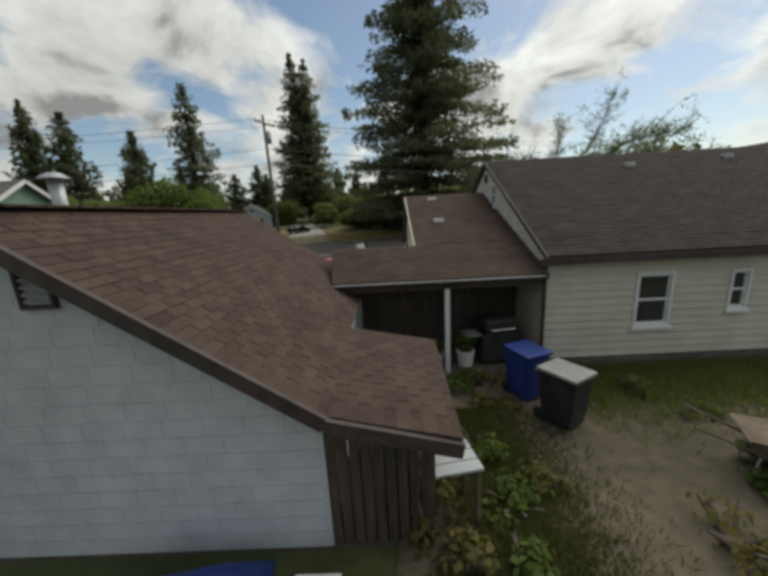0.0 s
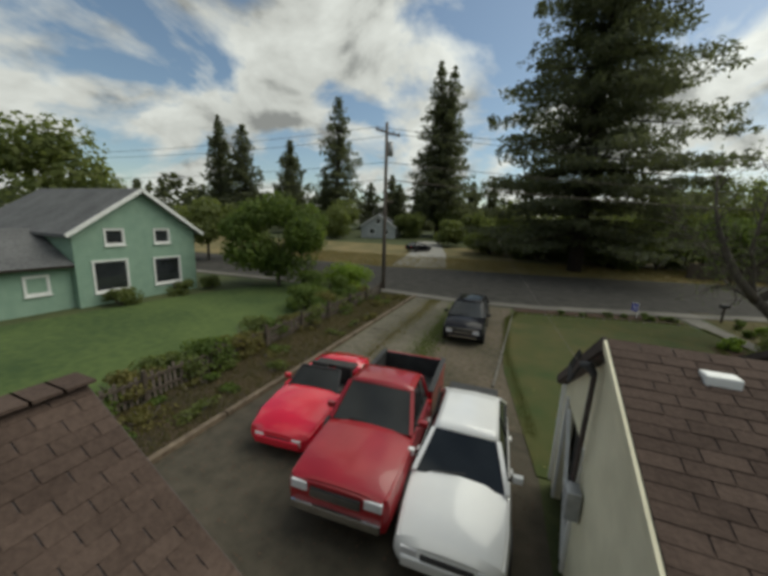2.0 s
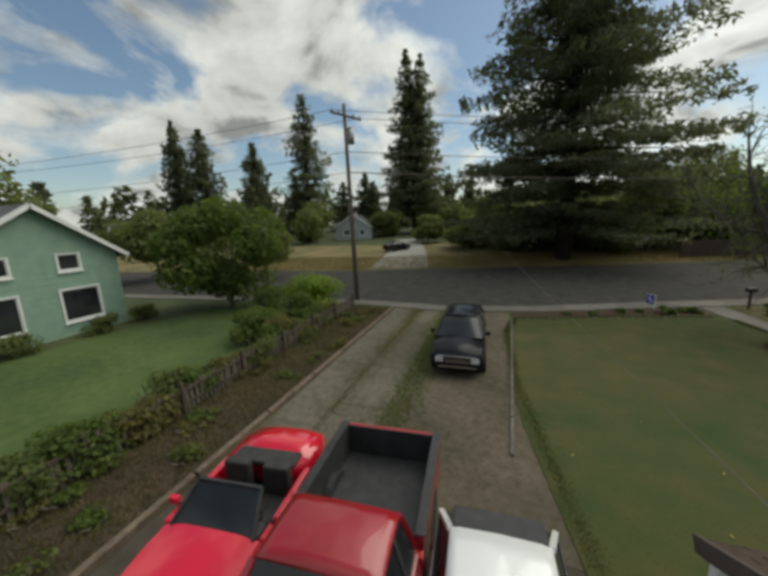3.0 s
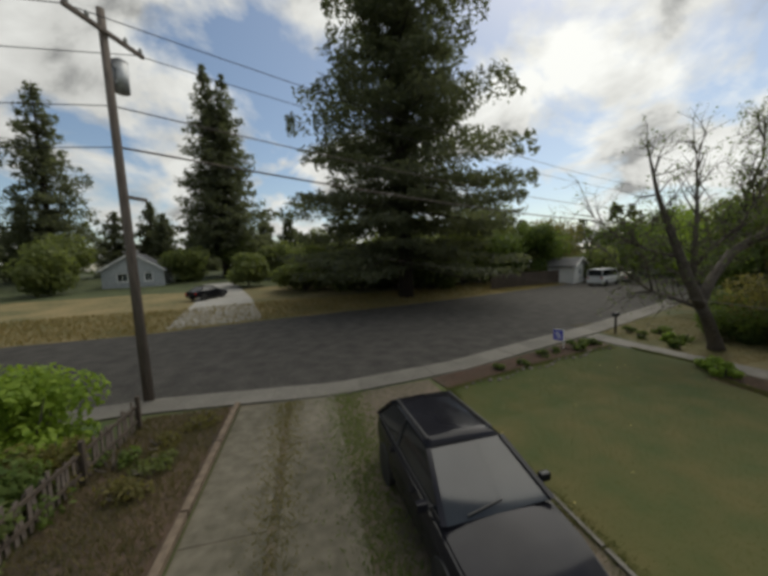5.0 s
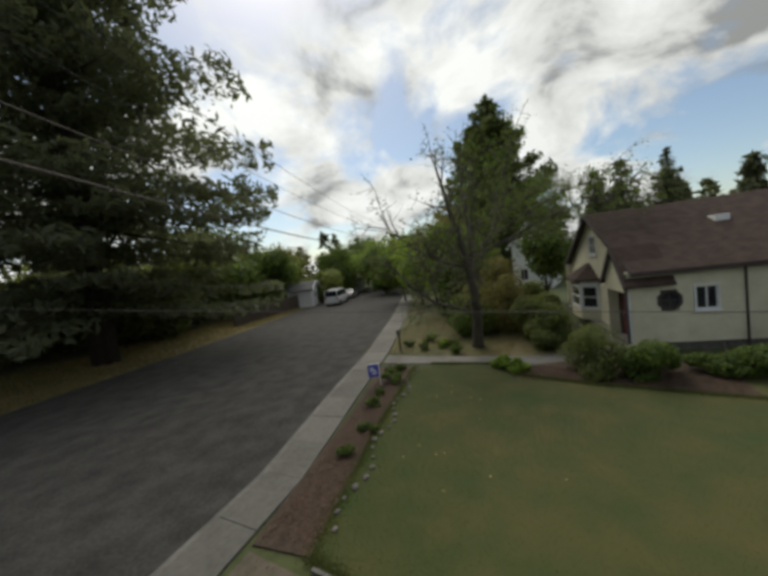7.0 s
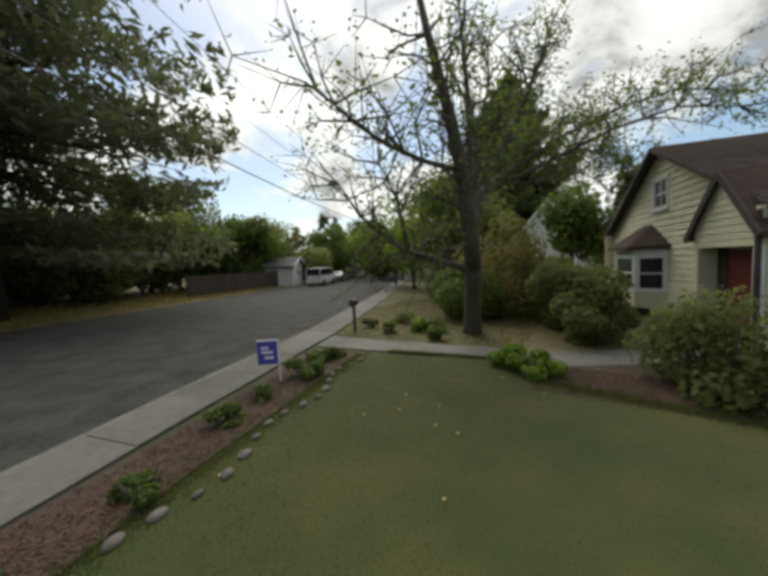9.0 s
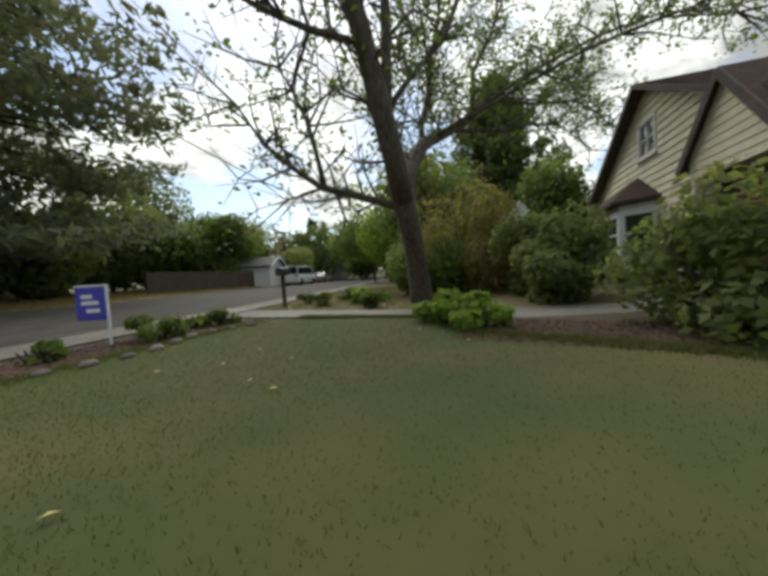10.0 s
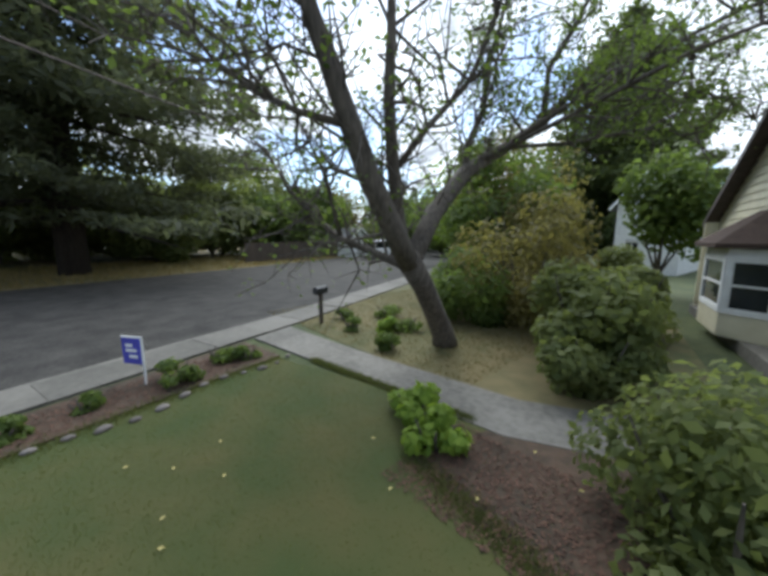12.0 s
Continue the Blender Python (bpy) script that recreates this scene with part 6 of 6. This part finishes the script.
# ---- back yard clutter ----
def tarp(x, y):
    rng = np.random.RandomState(9)
    n = 14
    verts, faces = [], []
    for i in range(n):
        for j in range(n):
            u, v = i / (n - 1) - 0.5, j / (n - 1) - 0.5
            edge = max(abs(u), abs(v)) * 2
            verts.append((u * 1.5, v * 1.1, max(0.01, 0.42 * (1 - edge**3) + 0.05 * rng.randn() * (1 - edge))))
    for i in range(n - 1):
        for j in range(n - 1):
            a = i * n + j
            faces.append((a, a + n, a + n + 1, a + 1))
    t = new("tarpaulin", mesh_of("tarpaulin", verts, faces, M["blue_plastic"], True))
    t.matrix_world = pose(x, y, 0, 0, 0, 8)
    tagged(t, "crumpled blue tarpaulin heaped against the garage wall", "tarpaulin")


tarp(1.75, -26.75)
tagged(part("plastic_crate", boxes((2.72, 3.16, -26.75, -26.4, 0, 0.24), bevel=0.02), M["trim"]), "small white plastic crate on the ground", "crate")


def work_table(x, y, rz):
    t = thing("work_table", pose(x, y, 0, 0, 0, rz), "weathered grey plank bench under the lean-to edge", "table")
    for k in range(3):
        part("plank", boxes((-0.3, 0.3, -0.24 + 0.165 * k, -0.09 + 0.165 * k, 0.72, 0.75)), M["grey_siding"], t)
    for sx in (-1, 1):
        for sy in (-1, 1):
            part("leg", boxes((sx * 0.26 - 0.025, sx * 0.26 + 0.025, sy * 0.2 - 0.025, sy * 0.2 + 0.025, 0, 0.72)), M["timber"], t)


work_table(4.3, -25.6, 10)


def flower_pot(x, y, s):
    p = thing("flower_pot", pose(x, y, 0), "white plastic flower pot under the carport edge", "pot")
    part("pot", tube(bmesh.new(), [(0, 0, 0), (0, 0, 0.32 * s)], [0.12 * s, 0.17 * s], 16), M["trim"], p)
    part("soil", tube(bmesh.new(), [(0, 0, 0.30 * s), (0, 0, 0.325 * s)], [0.15 * s, 0.14 * s], 16), M["soil"], p)
    rng = np.random.RandomState(3)
    c, d = blob_points(rng, 150, 0.25 * s, 0.25 * s, 0.3 * s, 5)
    c[:, 2] += 0.5 * s
    under(new("leaves", quads_mesh("leaves", leaf_quads(c, d, 0.05, rng), M["leaf"])), p)


flower_pot(5.35, -21.9, 1.2)
flower_pot(4.75, -21.75, 0.9)


def grill(x, y):
    g = thing("barbecue_grill", pose(x, y, 0, 0, 0, 10), "black covered barbecue grill in the carport shade", "grill")
    part("cart", boxes((-0.45, 0.45, -0.25, 0.25, 0.1, 0.75), bevel=0.03), M["black_plastic"], g)
    part("hood", boxes((-0.38, 0.38, -0.24, 0.24, 0.76, 1.08), bevel=0.1), M["black_plastic"], g)
    part("shelf", boxes((-0.8, -0.46, -0.2, 0.2, 0.72, 0.75)), M["grey_plastic"], g)
    part("handle", tube(bmesh.new(), [(-0.28, -0.3, 0.85), (0.28, -0.3, 0.85)], 0.015, 8), M["chrome"], g)


grill(6.1, -21.7)


def barrow(x, y, rz):
    b = thing("wheelbarrow", pose(x, y, 0, 0, 0, rz), "old upturned wheelbarrow among weeds", "wheelbarrow")
    bm = loft(bmesh.new(), [[(-0.18, -0.3, 0.32), (0.18, -0.3, 0.32), (0.18, 0.25, 0.32), (-0.18, 0.25, 0.32)], [(-0.32, -0.5, 0.6), (0.32, -0.5, 0.6), (0.32, 0.42, 0.6), (-0.32, 0.42, 0.6)]])
    part("tray", bm, M["timber"], b, "rust brown steel tray")
    part("wheel", tube(bmesh.new(), [(-0.04, -0.62, 0.18), (0.04, -0.62, 0.18)], 0.18, 16), M["rubber"], b)
    for s in (-1, 1):
        part("handle", tube(bmesh.new(), [(s * 0.05, -0.6, 0.2), (s * 0.2, 0.1, 0.34), (s * 0.28, 0.9, 0.62)], 0.018, 6), M["timber"], b)
        part("leg", tube(bmesh.new(), [(s * 0.2, 0.25, 0.34), (s * 0.22, 0.3, 0.0)], 0.014, 6), M["galvanised"], b)


barrow(8.4, -25.3, 60)
rngw = random.Random(11)
for i in range(34):
    x, y = rngw.uniform(3.4, 11.5), rngw.uniform(-27.4, -22.6)
    if 5.6 < x < 7.6 and -25.2 < y < -22.6:
        continue
    shrub(x, y, rngw.uniform(0.25, 0.6), rngw.uniform(0.25, 0.6), rngw.uniform(0.12, 0.35), 300 + i, "low green weeds in the back yard dirt", ("leaf", "leaf_dark", "leaf_brown")[i % 3], 240, 0.05, "weed_clump", 5)
for i in range(10):
    shrub(rngw.uniform(3.35, 4.3), rngw.uniform(-26.6, -24.6), 0.35, 0.35, rngw.uniform(0.5, 0.9), 340 + i, "tall tangled weeds beside the lean-to", "leaf_brown", 320, 0.05, "weed_clump", 5)


# ---- fence along the hedge ----
def picket_fence():
    f = thing("picket_fence", pose(-5.5, -19, 0), "old grey weathered picket fence half hidden by weeds", "fence")
    rng = random.Random(2)
    for k in range(120):
        y = k * 0.155
        pk = part("picket", boxes((-0.012, 0.012, -0.04, 0.04, 0.0, 0.72 + rng.uniform(-0.14, 0.1))), M["pole_wood"], f)
        pk.matrix_local = pose(rng.uniform(-0.02, 0), y, 0.05, rng.uniform(-4, 4), rng.uniform(-3, 3), 0)
    for k in range(9):
        part("post", boxes((0.015, 0.1, k * 2.3, k * 2.3 + 0.09, -0.05, 0.95)), M["dark_wood"], f)
    for z in (0.25, 0.65):
        part("rail", boxes((0.014, 0.05, 0, 18.5, z, z + 0.07)), M["dark_wood"], f)


picket_fence()


# ---- sidewalk slabs and lawn edging stones ----
def slabs():
    bed = bpy.data.objects["pavement_bed"]
    near, far = np.array(WALK_NEAR, float), np.array(WALK_FAR, float)
    seg = np.r_[0, np.cumsum(np.linalg.norm(np.diff(near, axis=0), axis=1))]
    n = int(seg[-1] / 1.45)
    for i in range(n):
        c = []
        for s in (i / n * seg[-1] + 0.006, (i + 1) / n * seg[-1] - 0.006):
            a = np.array([np.interp(s, seg, near[:, k]) for k in (0, 1)])
            b = np.array([np.interp(s, seg, far[:, k]) for k in (0, 1)])
            c += [a, b]
        top = [(c[0], 0), (c[1], 0), (c[3], 0), (c[2], 0)]
        z = 0.056 + 0.006 * math.sin(i * 2.3)
        v = [(p[0], p[1], z) for p, _ in top] + [(p[0], p[1], 0.03) for p, _ in top]
        ob = new("paving_slab", mesh_of("paving_slab", v, [(0, 3, 2, 1), (0, 1, 5, 4), (1, 2, 6, 5), (2, 3, 7, 6), (3, 0, 4, 7)], SLAB))
        ob.parent = bed


def drive_slabs():
    bed = bpy.data.objects["driveway"]
    for i in range(5):
        for x0, x1 in ((-2.98, -1.64), (-1.46, -0.12)):
            y0, y1 = -13.0 + i * 2.62, -13.0 + (i + 1) * 2.62 - 0.03
            z = 0.018 + 0.005 * math.sin(i * 1.9 + x0)
            ob = new("drive_slab", mesh_of("drive_slab", [(x0, y0, z), (x1, y0, z), (x1, y1, z + 0.004), (x0, y1, z), (x0, y0, 0), (x1, y0, 0), (x1, y1, 0), (x0, y1, 0)], [(0, 1, 2, 3), (0, 4, 5, 1), (1, 5, 6, 2), (2, 6, 7, 3), (3, 7, 4, 0)], M["old_concrete"]))
            ob.parent = bed


drive_slabs()
SLAB = material("slab_concrete", (0.090, 0.083, 0.069), (0.175, 0.162, 0.137), 9, 0.9, stains=1.0, per_object=0.5)
slabs()
rngs = random.Random(4)
for i in range(26):
    t = i / 25
    x, y = 4.2 + 8.7 * t, -0.75 + 2.3 * t + 0.15 * math.sin(i)
    s = rngs.uniform(0.035, 0.075)
    bm = bmesh.new()
    bmesh.ops.create_icosphere(bm, subdivisions=2, radius=1)
    for v in bm.verts:
        v.co = Vector((v.co.x * s * 1.5, v.co.y * s, v.co.z * s * 0.7)) * (1 + 0.18 * noise.noise(v.co * 1.7 + Vector((i, 0, 0))))
    st = tagged(part("edging_stone", bm, M["stone"], None, "", True), "rough grey field stone edging the lawn", "stone", "lawn edging stones")
    st.matrix_world = pose(x, y, 0.05, 0, 0, 15 + rngs.uniform(-20, 20))


# ---- grass blades and fallen leaves ----
def blades(name, n, area, seed, mats, h, label, z=0.03, w=0.012):
    rng = np.random.RandomState(seed)
    x, y = area(rng, n)
    zz = np.array([ground_z(a, b) for a, b in zip(x, y)]) + z - 0.01
    a = rng.rand(n) * 6.283
    hh = h * rng.uniform(0.5, 1.3, n)
    dx, dy = np.cos(a) * w, np.sin(a) * w
    lx, ly = rng.normal(0, 0.45, n) * hh, rng.normal(0, 0.45, n) * hh
    p = np.stack([np.stack([x - dx, y - dy, zz], 1), np.stack([x + dx, y + dy, zz], 1), np.stack([x + lx + dx * 0.2, y + ly + dy * 0.2, zz + hh], 1), np.stack([x + lx - dx * 0.2, y + ly - dy * 0.2, zz + hh], 1)], 1)
    tagged(new(name, quads_mesh(name, p, mats)), label, "grass", kind="stuff")


def lawn_area(rng, n):
    u, v = rng.rand(n), rng.rand(n)
    L, R = np.array(LAWN_NEAR), np.array(LAWN_FAR)
    s = np.linspace(0, 1, 4)
    v = 1 - v ** 1.35
    lx, ly, rx, ry = (np.interp(v, s, q) for q in (L[:, 0], L[:, 1], R[:, 0], R[:, 1]))
    return lx + (rx - lx) * u, ly + (ry - ly) * u


blades("lawn_grass", 170000, lawn_area, 21, leaf_material("lawn_blades", (0.030, 0.080, 0.009), (0.122, 0.122, 0.026), 0.45), 0.024, "short mown grass blades with dry tips", w=0.004)
blades("yard_grass", 46000, lambda r, n: (r.normal(4.6, 0.45, n) + r.rand(n) * 0.8, r.uniform(-30, -23.6, n)), 25, leaf_material("yard_blades", (0.042, 0.060, 0.017), (0.120, 0.118, 0.042), 0.3), 0.08, "uncut green grass strip in the back yard", 0.015, w=0.008)
blades("wall_weeds", 26000, lambda r, n: (r.uniform(6.9, 13, n), -22.35 - np.abs(r.normal(0, 0.7, n))), 26, M["leaf_dark"], 0.14, "dark weeds along the house wall", 0.01, w=0.012)
blades("drive_weeds", 9000, lambda r, n: (r.normal(0.15, 0.35, n), r.uniform(-13, 0.3, n)), 22, M["leaf"], 0.07, "weedy grass strip beside the driveway", 0.015)
blades("drive_centre_weeds", 5000, lambda r, n: (r.normal(-1.55, 0.26, n), -12.5 + 12.5 * r.beta(1.3, 0.9, n)), 24, M["leaf_brown"], 0.06, "dry weeds growing along the middle of the driveway", 0.015)
blades("verge_grass", 26000, lambda r, n: (lambda x: (x, np.interp(x, [q[0] for q in ROAD_FAR], [q[1] for q in ROAD_FAR]) + r.uniform(0.1, 9, n)))(r.uniform(-28, 34, n)), 23, leaf_material("dry_blades", (0.11, 0.095, 0.028), (0.30, 0.22, 0.09), 0.2), 0.2, "tall dry yellow grass on the verge", w=0.03)
for i in range(40):
    x, y = (float(v[0]) for v in lawn_area(np.random.RandomState(400 + i), 1))
    lf = new("fallen_leaf", mesh_of("fallen_leaf", [(-0.03, 0, 0), (0, 0.019, 0.01), (0.034, 0, 0.004), (0, -0.02, 0.008)], [(0, 1, 2), (0, 2, 3)], FALLEN if i else (FALLEN := material("fallen_leaf", (0.34, 0.27, 0.07), (0.55, 0.48, 0.20), 8, 0.8, bump=0))))
    lf.matrix_world = pose(x, y, 0.055, 8, 5, i * 53)
    tagged(lf, "dry yellow fallen leaf lying on the lawn", "leaf", "fallen leaves")


# ---- ragged lawn edges, bark chips and side lawn tufts ----
def along(pts, spread):
    p = np.array(pts, float)

    def area(rng, n):
        t = rng.rand(n) * (len(p) - 1)
        i = np.arange(len(p))
        return np.interp(t, i, p[:, 0]) + rng.normal(0, spread, n), np.interp(t, i, p[:, 1]) + rng.normal(0, spread, n)

    return area


EDGE = leaf_material("edge_blades", (0.040, 0.070, 0.016), (0.125, 0.125, 0.042), 0.35)
blades("lawn_edge_grass", 15000, along([(4.2, -13.6), (3.35, -8), (3.2, -3), (3.6, -0.7), (8, 0.5), (12.7, 1.6)], 0.1), 31, EDGE, 0.055, "ragged grass along the edges of the lawn", w=0.006)
blades("bed_edge_grass", 9000, along([(12.4, -2.5), (11.9, -5), (11.6, -8.6)], 0.09), 32, EDGE, 0.055, "ragged grass beside the mulch bed", w=0.006)
blades("path_edge_grass", 9000, along([(13.2, 1.0), (13.6, -2.6)], 0.05), 33, EDGE, 0.05, "grass creeping over the path edge", w=0.006)
blades("side_grass", 30000, lambda r, n: (r.uniform(14.4, 24, n), r.uniform(-2, 6, n)), 34, leaf_material("side_blades", (0.06, 0.07, 0.02), (0.22, 0.17, 0.075), 0.25), 0.06, "dry uncut grass under the yard tree", 0.01, w=0.008)


def chips(name, n, area, seed, label):
    rng = np.random.RandomState(seed)
    x, y = area(rng, n)
    c = np.stack([x, y, np.full(n, 0.044)], 1)
    tagged(new(name, quads_mesh(name, leaf_quads(c, np.tile((0, 0, 2.2), (n, 1)), 0.022, rng, 0.45), CHIP)), label, "mulch", kind="stuff")


CHIP = material("bark_chip", (0.035, 0.020, 0.012), (0.160, 0.085, 0.055), 30, 0.95, bump=0, island=0.6)
chips("bark_mulch", 9000, lambda r, n: (lambda v: (np.interp(v, [0, 1], [3.7, 12.6]) + r.normal(0, 0.2, n), np.interp(v, [0, 0.5, 1], [-0.1, 1.15, 2.4]) + r.uniform(-0.5, 0.5, n)))(r.rand(n)), 41, "reddish brown bark chips in the planting strip")
chips("bark_mulch", 9000, lambda r, n: (r.uniform(11.9, 13.4, n), r.uniform(-8.5, -2.5, n)), 42, "reddish brown bark chips under the shrubs")
chips("court_litter", 4000, lambda r, n: (r.uniform(-3, 4.2, n), r.uniform(-20, -8, n)), 43, "scattered dry leaf litter on the dirt")
blades("bank_weeds", 26000, lambda r, n: (r.uniform(-5.6, -3.3, n), r.uniform(-20, 0.1, n)), 35, leaf_material("bank_blades", (0.045, 0.055, 0.018), (0.160, 0.128, 0.055), 0.3), 0.13, "dry weedy grass on the bank beside the driveway", 0.01, w=0.01)
blades("strip_weeds", 9000, lambda r, n: (r.uniform(0.2, 3.3, n), r.uniform(-12.5, 0.1, n)), 36, leaf_material("strip_blades", (0.045, 0.062, 0.018), (0.140, 0.125, 0.050), 0.3), 0.05, "sparse weeds on the dirt parking strip", 0.0, w=0.008)
